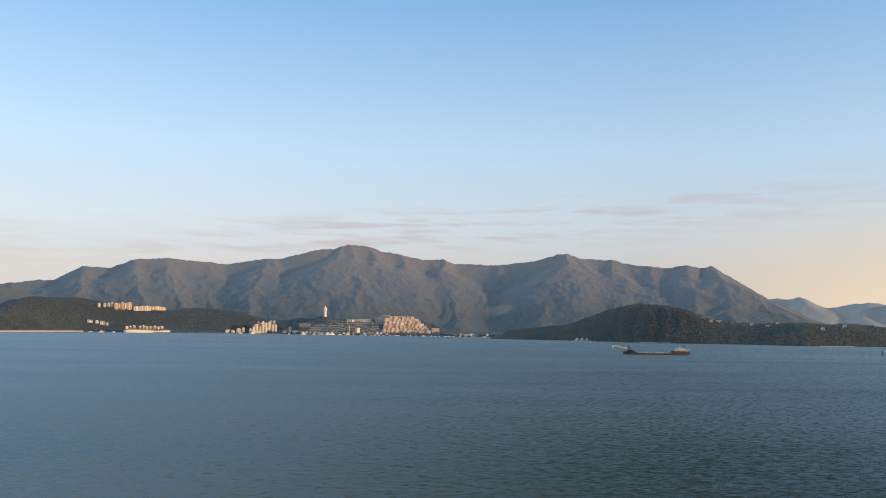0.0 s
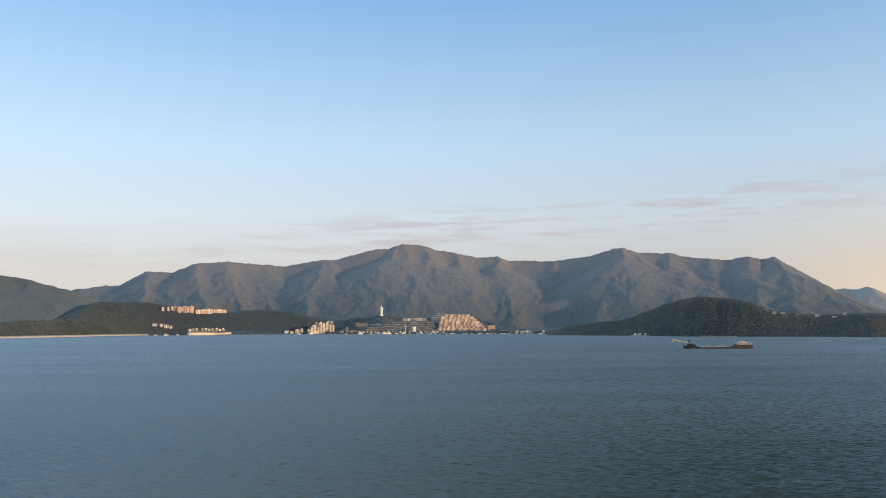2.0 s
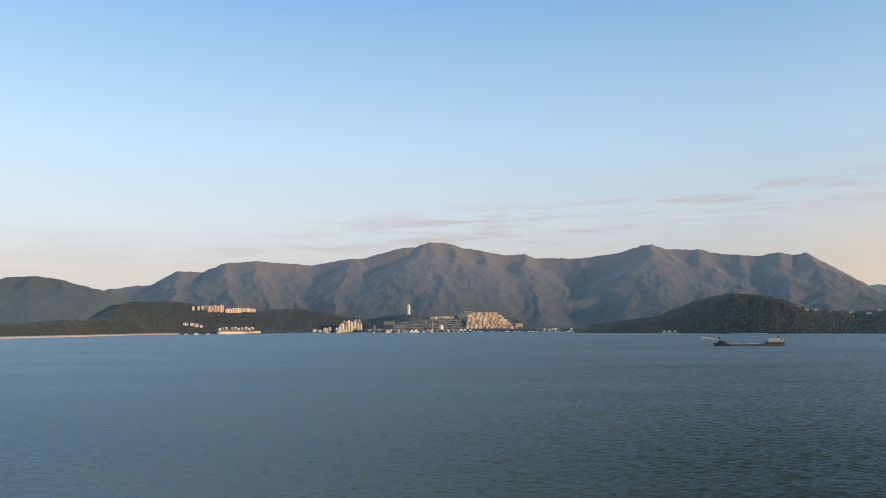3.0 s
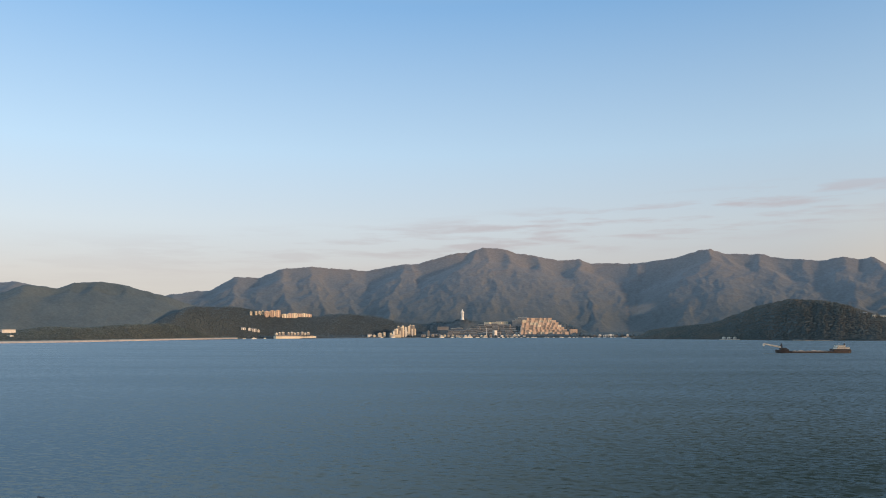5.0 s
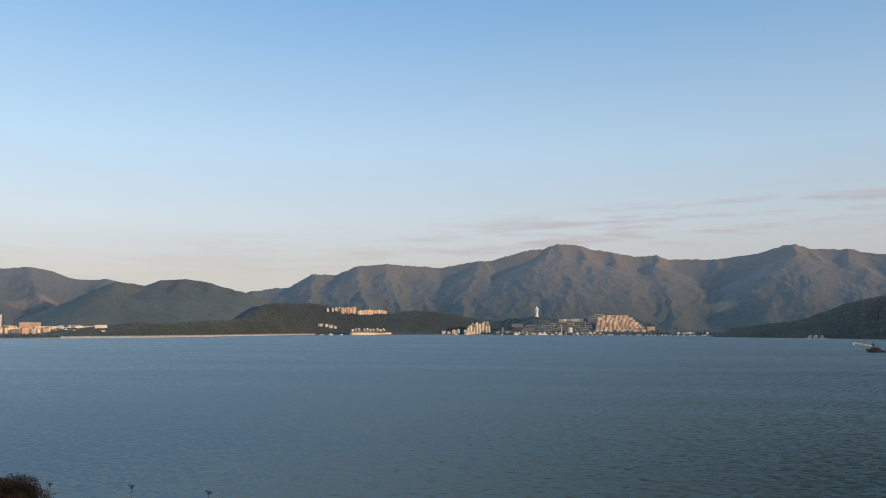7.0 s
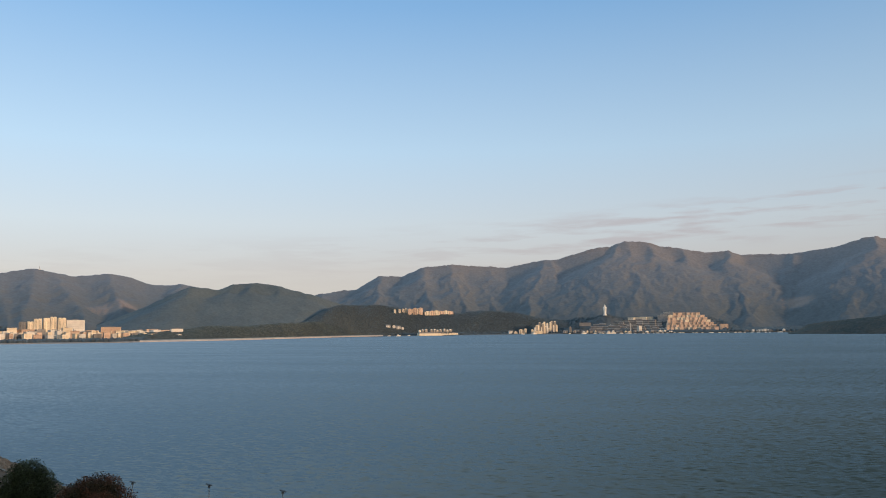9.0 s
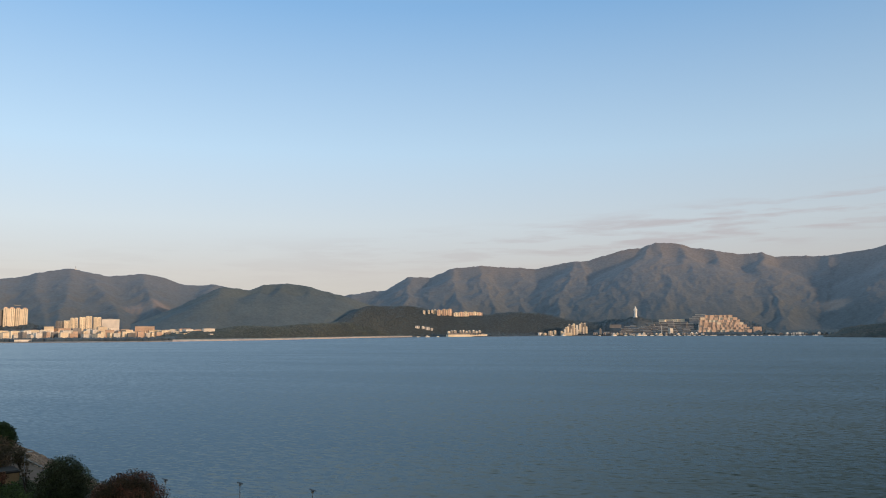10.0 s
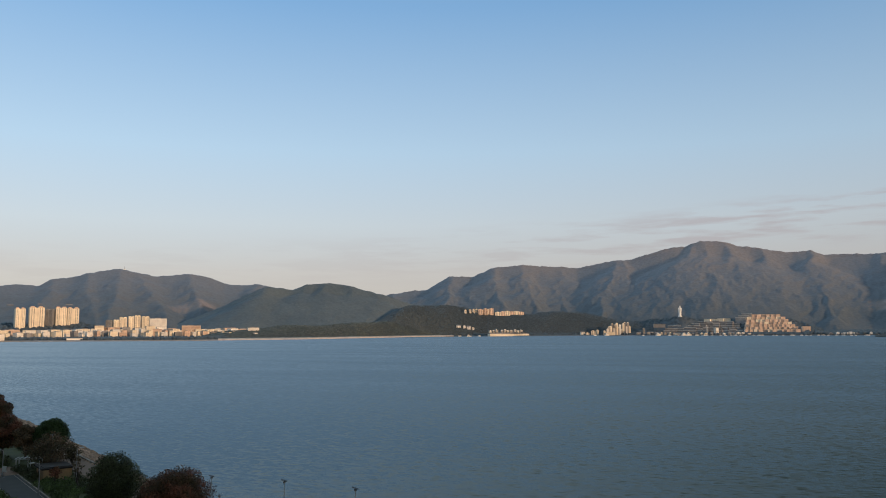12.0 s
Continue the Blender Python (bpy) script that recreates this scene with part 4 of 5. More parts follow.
# ---- boats ----
def motor_boat(m, length, label, group="moored boats", decks=2):
    ob = thing("motor_boat", m, label, "boat", group)
    bm = bmesh.new()
    half = length / 2
    beam = length * 0.15
    secs = []
    for k in range(7):
        u = k / 6
        x = -half + length * u
        bw = beam * (0.85 if u < 0.6 else 0.85 * math.cos((u - 0.6) / 0.4 * math.pi / 2.15))
        top = length * (0.10 + 0.05 * u)
        secs.append([bm.verts.new(p) for p in ((x, -bw, top), (x, -bw * 0.8, -0.3), (x, bw * 0.8, -0.3), (x, bw, top))])
    for a, c in zip(secs, secs[1:]):
        for j in range(4):
            bm.faces.new((a[j], a[(j + 1) % 4], c[(j + 1) % 4], c[j]))
    bm.faces.new(secs[0][::-1])
    bm.faces.new(secs[-1])
    part("hull", bm, WHITE, ob, "white hull")
    for k in range(decks):
        bm = bmesh.new()
        s = 1 - 0.3 * k
        box(bm, -half * 0.65 * s, half * 0.35 * s, -beam * 0.7 * s, beam * 0.7 * s, length * (0.12 + 0.12 * k), length * (0.235 + 0.12 * k), length * 0.012)
        cabin = part("cabin", bm, WHITE, ob)
        bm = bmesh.new()
        box(bm, -half * 0.6 * s, half * 0.37 * s, -beam * 0.72 * s, beam * 0.72 * s, length * (0.165 + 0.12 * k), length * (0.205 + 0.12 * k))
        part("window_strip", bm, GLAZING, cabin)
    return ob


for bb, d, ln, dk in ((-23.95, 3130, 13, 1), (-23.3, 3110, 16, 2), (-22.55, 3120, 15, 1), (-13.5, 3310, 26, 2), (-14.3, 3300, 14, 1), (-11.0, 3290, 12, 1), (-9.98, 3250, 26, 2),
                      (-9.2, 3260, 14, 1), (-8.75, 3262, 18, 2), (-8.25, 3245, 24, 2), (-7.95, 3258, 22, 2), (-7.4, 3262, 14, 1), (-6.9, 3258, 12, 1)):
    motor_boat(place(bb, d, 0, trng.uniform(10, 60)), ln * 1.15, "large white motor yacht moored near the quay" if ln > 20 else "small white motor boat moored near the shore", decks=dk)
for k in range(30):
    bb = -7.0 + k * 0.36 + trng.uniform(-0.2, 0.2)
    motor_boat(place(bb, 3262 + trng.uniform(-14, 10), 0, trng.choice((35, 200)) + trng.uniform(-20, 20)), trng.uniform(8, 15), "small white motor boat moored near the shore", decks=1)
strip("pier", -11.5, 3.9, lambda b: coast(b) - 26, 9, 2.2, 3.8, DARK_ROCK, "low dark breakwater in front of the marina", 0.3)
for k in range(22):
    bb = -10.4 + k * 0.3 + rng.uniform(-0.06, 0.06)
    row_house(place(bb, 3316 + rng.uniform(-6, 8), 2.2, rng.uniform(5, 40)), rng.uniform(8, 17), 8, rng.uniform(4.5, 8.5), rng.choice((WHITE, CREAM, GREY, BEIGE, TERRACE_GREY)), "low quayside shed behind the moored boats", group="quayside sheds", pitched=rng.random() < 0.4)
# lit jetty with sheds at the marina
jet = thing("jetty", place(-8.3, 3268, 0), "pale jetty with canopies at the marina", "jetty")
bm = bmesh.new()
box(bm, -34, 30, -4, 4, 0.4, 1.6, 0.1)
part("deck", bm, BEIGE, jet)
for k in range(5):
    bm = bmesh.new()
    box(bm, -30 + k * 12, -21 + k * 12, -3, 3, 5.5, 6.3, 0.1)
    for x in (-29.5, -21.5):
        tube(bm, (x + k * 12, 0, 1.6), (x + k * 12, 0, 5.6), 0.25)
    part("canopy", bm, WHITE, jet)


# ---- the sand barge ----
def sand_barge(m):
    ob = thing("sand_barge", m, "rusty sand barge with a bow crane and stern deckhouse", "barge")
    bm = bmesh.new()
    secs = []
    for x, bw, top in ((-43, 4.5, 4.0), (-40, 6.5, 3.9), (-33, 8, 3.2), (-27, 8.2, 1.5), (18, 8.2, 1.4), (24, 8, 2.5), (40, 7, 3.2), (43.5, 5, 3.3)):
        keel = bw * (0.6 if abs(x) > 41 else 0.9)
        secs.append([bm.verts.new(p) for p in ((x, -bw, top), (x * 0.985, -keel, -1.5), (x * 0.985, keel, -1.5), (x, bw, top))])
    for a, c in zip(secs, secs[1:]):
        for j in range(4):
            bm.faces.new((a[j], a[(j + 1) % 4], c[(j + 1) % 4], c[j]))
    bm.faces.new(secs[0][::-1])
    bm.faces.new(secs[-1])
    part("hull", bm, RUST, ob, "rust-brown steel hull")
    bm = bmesh.new()
    box(bm, -26, 18, -8.0, -7.4, 1.3, 2.1, 0.1)
    box(bm, -26, 18, 7.4, 8.0, 1.3, 2.1, 0.1)
    box(bm, -27, -26, -8, 8, 1.3, 2.6, 0.1)
    box(bm, 18, 19, -8, 8, 1.3, 2.6, 0.1)
    part("coaming", bm, RUST, ob)
    for x, r, hh in ((-21, 7, 1.5), (-14, 7.5, 1.9), (-6, 7.6, 1.5), (1, 7.6, 2.1), (8, 7.6, 1.7), (14, 5.5, 1.4)):
        bm = bmesh.new()
        bmesh.ops.create_cone(bm, segments=18, radius1=r, radius2=r * 0.18, depth=hh, cap_ends=True)
        for v in bm.verts:
            v.co.y *= 0.95
            v.co += Vector((x + 0.5 * noise.noise(v.co * 0.7), 0, 1.3 + hh / 2))
        part("sand_heap", bm, SAND_CARGO, ob, "brown sand heap")
    # bow crane
    bm = bmesh.new()
    box(bm, -38, -31, -4, 4, 3.4, 6.2, 0.2)
    box(bm, -35, -29, -5, 5, 2.8, 4.6, 0.2)
    part("crane_house", bm, DARK_STEEL, ob, "dark crane house at the bow")
    bm = bmesh.new()
    tube(bm, (-36.5, 0, 6), (-36.5, 0, 12.6), 0.55, 0.3, 6)
    tube(bm, (-34.5, -1.5, 6), (-36.4, 0, 11.5), 0.22, None, 5)
    tube(bm, (-34.5, 1.5, 6), (-36.4, 0, 11.5), 0.22, None, 5)
    box(bm, -37.6, -35.6, -0.8, 0.8, 9.0, 10.4)
    part("mast", bm, DARK_STEEL, ob)
    bm = bmesh.new()
    for y in (-0.9, 0.9):
        tube(bm, (-37.5, y, 6.6), (-57, y, 11.2), 0.5, 0.42, 6)
        tube(bm, (-37.5, y, 8.0), (-57, y, 12.0), 0.42, 0.36, 6)
        for k in range(9):
            u = k / 9
            tube(bm, (-37.5 - 19.5 * u, y, 6.6 + 4.6 * u), (-37.5 - 19.5 * (u + 0.11), y, 8.0 + 4.0 * (u + 0.11)), 0.14, None, 4)
    for k in range(7):
        u = k / 6
        tube(bm, (-37.5 - 19.5 * u, -0.9, 7.2 + 4.3 * u), (-37.5 - 19.5 * u, 0.9, 7.2 + 4.3 * u), 0.2, None, 5)
    box(bm, -58, -56.6, -1.2, 1.2, 8.6, 11.6, 0.1)
    part("boom", bm, PAINT_CREAM, ob, "pale lattice loading boom")
    bm = bmesh.new()
    tube(bm, (-36.5, 0, 12.3), (-55, 0, 12.0), 0.07, None, 4)
    tube(bm, (-36.5, 0, 12.3), (-29, 0, 4.5), 0.07, None, 4)
    part("stay", bm, DARK_STEEL, ob)
    # stern deckhouse
    for x0, x1, y, z0, z1, mat in ((22, 42, 6.4, 2.6, 4.9, RUST), (26, 41, 5.8, 4.9, 7.2, PAINT_CREAM), (27.5, 36.5, 5.0, 7.2, 9.4, PAINT_CREAM)):
        bm = bmesh.new()
        box(bm, x0, x1, -y, y, z0, z1, 0.15)
        box(bm, x0 - 0.5, x1 + 0.5, -y - 0.6, y + 0.6, z1 - 0.05, z1 + 0.15)
        house = part("deckhouse", bm, mat, ob)
        for k in range(int((x1 - x0) / 2)):
            x = x0 + 1.1 + k * 2
            bm = bmesh.new()
            box(bm, x - 0.55, x + 0.55, -y - 0.06, -y + 0.2, z0 + 1.1, z1 - 0.5)
            part("window", bm, GLAZING, house)
    bm = bmesh.new()
    tube(bm, (37, 0, 7.5), (37.4, 0, 12.0), 0.9, 0.8, 10)
    part("funnel", bm, DARK_STEEL, ob, "dark funnel")
    bm = bmesh.new()
    tube(bm, (31, 0, 10), (31, 0, 13.6), 0.15, 0.08, 5)
    tube(bm, (31, -1.6, 12), (31, 1.6, 12), 0.08, None, 4)
    part("mast", bm, STEEL, ob)
    bm = bmesh.new()
    for x in range(20, 43, 2):
        tube(bm, (x, -7.0, 3.0), (x, -7.0, 4.1), 0.07, None, 4)
    tube(bm, (20, -7.0, 4.1), (42, -7.0, 4.1), 0.07, None, 4)
    part("rail", bm, STEEL, ob)
    return ob


sand_barge(place(15.05, 1125, 0, 20) @ Matrix.Diagonal((1.06, 1.0, 1.0, 1.0)))


def channel_marker(m):
    ob = thing("channel_marker", m, "dark pile beacon with a pale gangway in the water", "beacon")
    for k in range(3):
        bm = bmesh.new()
        a = k * math.tau / 3
        tube(bm, (1.2 * math.cos(a), 1.2 * math.sin(a), -2), (0.5 * math.cos(a), 0.5 * math.sin(a), 6), 0.45, 0.4, 8)
        part("pile", bm, DARK_STEEL, ob)
    bm = bmesh.new()
    tube(bm, (0, 0, 5.6), (0, 0, 6.4), 1.3, 1.3, 10)
    tube(bm, (0, 0, 6.4), (0, 0, 7.8), 0.3, 0.2, 8)
    part("platform", bm, DARK_STEEL, ob)
    bm = bmesh.new()
    box(bm, 1.3, 12, -0.6, 0.6, 5.6, 6.2, 0.08)
    tube(bm, (11.5, 0, -2), (11.5, 0, 5.7), 0.35, None, 8)
    part("gangway", bm, WHITE, ob)
    return ob


channel_marker(place(28.95, 1384, 0))

# ---- details of the island ----
strip("rocky_shore", 4.2, 29.5, lambda b: isle_shore(b) - 4, 7, 0.2, 1.6, DARK_ROCK, "narrow dark rocky shore of the island", 0.15)
for b0, b1 in ((9.3, 10.6), (13.9, 16.3), (25.4, 27.4)):
    strip("beach", b0, b1, lambda b: isle_shore(b) - 6, 6, 0.1, 1.0, SAND, "short pale pebble beach below the island scrub", 0.1)
for bb, d, el, w in ((18.2, 2560, 1.02, 10), (18.7, 2550, 0.90, 9), (19.2, 2570, 0.84, 14), (20.1, 2560, 0.72, 8), (21.3, 2540, 0.70, 9), (22.3, 2520, 0.55, 12), (22.9, 2560, 0.78, 8), (24.1, 2540, 0.66, 10), (24.4, 2545, 0.62, 12), (25.6, 2500, 0.45, 8), (26.9, 2560, 0.66, 9)):
    row_house(place(bb, d, up(el, d) - 6, 12), w, 8, 6.5, CREAM, "small pale village house among island scrub", group="island houses", pitched=True)
for bb, w in ((9.6, 9), (9.95, 12), (10.3, 8)):
    row_house(place(bb, isle_shore(bb) + 7, 1.2, 12), w, 6, 4.5, WHITE, "small white hut on the island shore", group="shore huts")


# ---- the near shore ----
ORIGIN = Vector((-126.0, 119.5, 0))
ALONG, INLAND = Vector((0.891, -0.454, 0)), Vector((-0.454, -0.891, 0))
LEVEL = 3.0


def shore_point(s, n, z=LEVEL):
    return ORIGIN + ALONG * s + INLAND * n + Vector((0, 0, z))


SHORE_TURN = math.degrees(math.atan2(ALONG.y, ALONG.x))     # local x runs along the shore, local -y inland


def shore_pose(s, n, z=LEVEL, turn=0.0):
    return Matrix.Translation(shore_point(s, n, z)) @ pose(0, 0, 0, 0, 0, SHORE_TURN + turn)


def shore_sheet(name, s0, s1, n0, n1, z, mat, label, thick=0.0, category="ground", step=6.0):
    """A strip of ground along the shore, with edges that go down by thick."""
    ns = max(2, int((s1 - s0) / step) + 1)
    verts, faces = [], []
    cols = [(n0, -thick), (n0, 0), (n1, 0), (n1, -thick)] if thick else [(n0, 0), (n1, 0)]
    for i in range(ns):
        s = s0 + (s1 - s0) * i / (ns - 1)
        verts += [tuple(shore_point(s, n, z + dz)) for n, dz in cols]
    m = len(cols)
    for i in range(ns - 1):
        faces += [(i * m + j, (i + 1) * m + j, (i + 1) * m + j + 1, i * m + j + 1) for j in range(m - 1)]
    return tagged(mesh_object(name, verts, faces, mat), label, category, kind="structure")


def near_land():
    """Level ground from the sea wall back past the camera, rising to a wooded headland behind."""
    s = np.concatenate([np.arange(-420, 300, 20), np.arange(300, 1000, 40)])
    n = np.concatenate([[4.7, 5.1, 9, 19, 32], np.arange(50, 700, 35)])
    verts = []
    for a in s:
        for c in n:
            p = shore_point(a, c, 0)
            hill = 14 * max(0, fbm(p.x / 120, p.y / 120)) * (1 if c > 160 else 0)
            z = LEVEL - 0.12 + max(0, hill - 2) if c > 5 else -2
            verts.append((p.x, p.y, z))
    m = len(n)
    faces = [(i * m + j, (i + 1) * m + j, (i + 1) * m + j + 1, i * m + j + 1) for i in range(len(s) - 1) for j in range(m - 1)]
    return tagged(mesh_object("ground", verts, faces, GRASS, True), "green planted ground behind the promenade", "ground", kind="structure")


def shade_mountain():
    """An unseen mountain, added to keep the low sun off the near shore."""
    xs, ys = np.arange(900, 2600, 30.0), np.arange(-1500, 320, 30.0)
    verts = []
    for x in xs:
        for y in ys:
            z = 460 * math.exp(-(((x - 1600) / 330) ** 2 + ((y + 420) / 320) ** 2)) - 6
            verts.append((x, y, z + (fbm(x / 160, y / 160) * 22 if z > 5 else 0)))
    m = len(ys)
    faces = [(i * m + j, (i + 1) * m + j, (i + 1) * m + j + 1, i * m + j + 1) for i in range(len(xs) - 1) for j in range(m - 1)]
    return tagged(mesh_object("mountain", verts, faces, HILL, True), "unseen mountain added to shade the near shore", "mountain", kind="structure")


shade_mountain()


def estate_wall():
    """Plain front of the housing estate behind the camera."""
    bm = bmesh.new()
    for k in range(6):
        s0 = -55 + k * 62
        p = [shore_point(s0, 60 + 4 * (k % 2)), shore_point(s0 + 52, 60 + 4 * (k % 2)), shore_point(s0 + 52, 84), shore_point(s0, 84)]
        lo = [bm.verts.new((q.x, q.y, LEVEL - 1)) for q in p]
        hi = [bm.verts.new((q.x, q.y, LEVEL + 72)) for q in p]
        bm.faces.new(hi)
        for i in range(4):
            bm.faces.new((lo[i], lo[(i + 1) % 4], hi[(i + 1) % 4], hi[i]))
    return tagged(part("wall_south", bm, BEIGE), "plain beige front of the housing estate", "wall", kind="structure")


estate_wall()


near_land()
shore_sheet("promenade", -160, 160, 5.2, 10.6, LEVEL, PAVING, "brownish paved seaside promenade", 0.1, "pavement")
shore_sheet("kerb", -160, 160, 4.7, 5.2, LEVEL + 0.35, KERB, "pale low wall along the promenade edge", 0.6, "kerb")
shore_sheet("kerb", -160, 160, 10.6, 10.85, LEVEL + 0.12, KERB, "pale kerb beside the planting", 0.3, "kerb")
shore_sheet("kerb", -3, 160, 19.3, 19.55, LEVEL + 0.10, KERB, "pale kerb beside the road", 0.3, "kerb")
shore_sheet("road", -3, 160, 19.55, 24.3, LEVEL - 0.02, ASPHALT, "dark asphalt coast road", 0.05, "road")
shore_sheet("kerb", -160, 160, 24.3, 24.55, LEVEL + 0.10, KERB, "pale kerb beside the road", 0.3, "kerb")
shore_sheet("pavement", -160, 160, 28.4, 31.5, LEVEL + 0.09, PAVING, "paved footway beside the road", 0.1, "pavement")
shore_sheet("pavement", -13, -3, 16.5, 31, LEVEL + 0.02, PAVING, "brownish paved area at the end of the road", 0.05, "pavement")
shore_sheet("road_marking", -3, 160, 19.95, 20.07, LEVEL - 0.012, KERB, "white edge line on the road", 0.0, "road marking")


def bank_edge(s):
    return float(np.interp(s, [-40, 5, 30], [-4.2, -3.2, -1.0]))


def boulders(s0, s1, count):
    """Loose stone of the sea wall."""
    rng = np.random.default_rng(77)
    shapes = [blob_mesh(rng, 12) for _ in range(5)]
    vs, fs, base = [], [], 0
    for k in range(count):
        v, f = shapes[k % 5]
        r = rng.uniform(0.45, 1.05)
        along = rng.uniform(s0, s1)
        edge = bank_edge(along)
        n = rng.uniform(edge, 5.0)
        p = shore_point(along, n, -0.4 + (n - edge) / (5.0 - edge) * 3.2)
        sc = rng.uniform(0.7, 1.2, 3) * r
        a = rng.uniform(0, math.tau)
        w = v * sc
        w = np.stack([w[:, 0] * math.cos(a) - w[:, 1] * math.sin(a) + p.x, w[:, 0] * math.sin(a) + w[:, 1] * math.cos(a) + p.y, w[:, 2] + p.z], -1)
        vs.append(w)
        fs.append(f + base)
        base += len(v)
    ob = mesh_object("sea_wall", np.concatenate(vs).tolist(), np.concatenate(fs).tolist(), STONE)
    return tagged(ob, "sloping sea wall of loose brown-grey boulders", "boulders", kind="stuff")


bank = []
for k in range(-160, 161, 10):
    bank += [tuple(shore_point(k, bank_edge(k) - 1.5, -1.0)), tuple(shore_point(k, 4.8, LEVEL - 0.2))]
tagged(mesh_object("embankment", bank, [(2 * i, 2 * i + 2, 2 * i + 3, 2 * i + 1) for i in range(len(bank) // 2 - 1)], STONE), "stony bank under the sea wall boulders", "bank", kind="structure")
boulders(-130, 100, 6000)


def leaf_cloud(rng, lobes, count, size):
    """Leaf sprays through the lobes (x, y, z, radius, flatness) of a crown, denser towards the skin. Returns vertices and faces."""
    weight = np.array([l[3] ** 2 for l in lobes])
    pick = rng.choice(len(lobes), count, p=weight / weight.sum())
    lob = np.array(lobes)[pick]
    v = rng.normal(size=(count, 3))
    v /= np.linalg.norm(v, axis=1)[:, None]
    rad = rng.uniform(0.25, 1.0, count) ** 0.45 * rng.uniform(0.86, 1.1, count)
    c = lob[:, :3] + v * (rad * lob[:, 3])[:, None] * np.stack([np.ones(count), np.ones(count), lob[:, 4]], -1)
    a = rng.normal(size=(count, 3))
    a /= np.linalg.norm(a, axis=1)[:, None]
    b = np.cross(a, v + rng.normal(size=(count, 3)) * 0.6)
    b /= np.linalg.norm(b, axis=1)[:, None] + 1e-9
    sz = size * rng.uniform(0.6, 1.4, (count, 1))
    bend = np.cross(a, b) * sz * 0.35
    quad = np.stack([c - a * sz, c - b * sz * 0.55 + bend, c + a * sz, c + b * sz * 0.55 + bend], 1).reshape(-1, 3)
    return quad, np.arange(count * 4).reshape(-1, 4)


def tree(m, height, spread, lobes_n, leaves, leaf, mat, label, seed, base=0.35, flat=0.75, group="", gaps=0.0):
    """A tree with a tapered trunk, limbs to each lobe of the crown, and a crown of many leaf sprays."""
    rng = np.random.default_rng(seed)
    ob = thing("tree", m, label, "tree", group)
    fork = height * base * 0.8
    lobes = [(0, 0, height * (base + 1) / 2, spread * 0.30, flat)]
    for k in range(lobes_n):
        a = k * 2.399 + rng.uniform(-0.3, 0.3)
        u = (k + 0.5) / lobes_n
        r = spread * 0.5 * math.sin(math.pi * (0.14 + 0.78 * u)) * 0.68
        z = height * (base + (1 - base) * (0.14 + 0.74 * u))
        lobes.append((r * math.cos(a), r * math.sin(a), z, spread * rng.uniform(0.15, 0.24), flat * rng.uniform(0.8, 1.15)))
    bm = bmesh.new()
    pts = [Vector((0, 0, -0.3)), Vector((rng.uniform(-0.15, 0.15), rng.uniform(-0.15, 0.15), fork * 0.55)), Vector((0, 0, fork))]
    tr = height * 0.028
    tube(bm, pts[0], pts[1], tr * 1.35, tr, 8)
    tube(bm, pts[1], pts[2], tr, tr * 0.8, 8)
    part("trunk", bm, BARK, ob)
    for l in lobes:
        bm = bmesh.new()
        end = Vector(l[:3])
        midp = pts[2].lerp(end, 0.5) + Vector((0, 0, -0.05 * height))
        tube(bm, pts[2] - Vector((0, 0, 0.1)), midp, tr * 0.5, tr * 0.3, 6)
        tube(bm, midp, end, tr * 0.3, tr * 0.08, 6)
        for _ in range(4):
            tip = end + Vector(rng.normal(size=3) * l[3] * 0.42)
            tube(bm, midp.lerp(end, 0.6), tip, tr * 0.12, tr * 0.03, 4)
        part("limb", bm, BARK, ob)
    v, f = leaf_cloud(rng, lobes, leaves, leaf)
    me = bpy.data.meshes.new("crown")
    me.from_pydata(v.tolist(), [], f.tolist())
    me.materials.append(mat)
    crown = new("crown", me)
    crown.parent = ob
    return ob


def ground_at(bearing, d):
    return pose(*at(bearing, d, LEVEL - 0.1), 0, 0, bearing * 7)


tree(ground_at(-51.22, 190), 8.2, 7.3, 22, 17000, 0.17, LEAF_DARK, "round dense dark green tree beside the promenade", 1, base=0.30, flat=0.82)
tree(ground_at(-47.35, 128), 8.7, 7.9, 19, 19000, 0.135, LEAF_GREEN, "dark green bushy tree beside the road", 2, base=0.18, flat=0.95)
tree(ground_at(-43.5, 116), 7.9, 9.6, 24, 27000, 0.12, LEAF_RED, "broad tree with reddish autumn leaves", 3, base=0.2, flat=0.8, group="reddish trees")
tree(ground_at(-54.6, 232), 11.2, 9.5, 12, 8000, 0.27, LEAF_RED, "tall reddish tree above the promenade", 4, base=0.3, group="reddish trees")
tree(ground_at(-57.2, 225), 12.0, 10.5, 12, 8000, 0.27, LEAF_BROWN, "tall brownish tree above the promenade", 14, base=0.3, group="reddish trees")
tree(ground_at(-53.9, 198), 9.0, 9.0, 12, 8000, 0.24, LEAF_RED, "reddish-brown spreading tree by the promenade", 5, base=0.25, group="reddish trees")
tree(ground_at(-56.2, 190), 9.4, 9.0, 12, 8000, 0.24, LEAF_RED, "reddish-brown spreading tree by the promenade", 15, base=0.25, group="reddish trees")
tree(ground_at(-52.6, 192), 7.3, 6.6, 10, 5200, 0.22, LEAF_BROWN, "brownish small tree by the promenade", 6, base=0.25)
tree(ground_at(-51.2, 172), 7.2, 9.5, 16, 4200, 0.17, LEAF_BROWN, "thin brownish tree with open twigs", 7, base=0.22)
tree(ground_at(-49.9, 172), 5.6, 3.6, 8, 1100, 0.16, LEAF_BROWN, "half-bare slender tree by the path", 8, base=0.3)
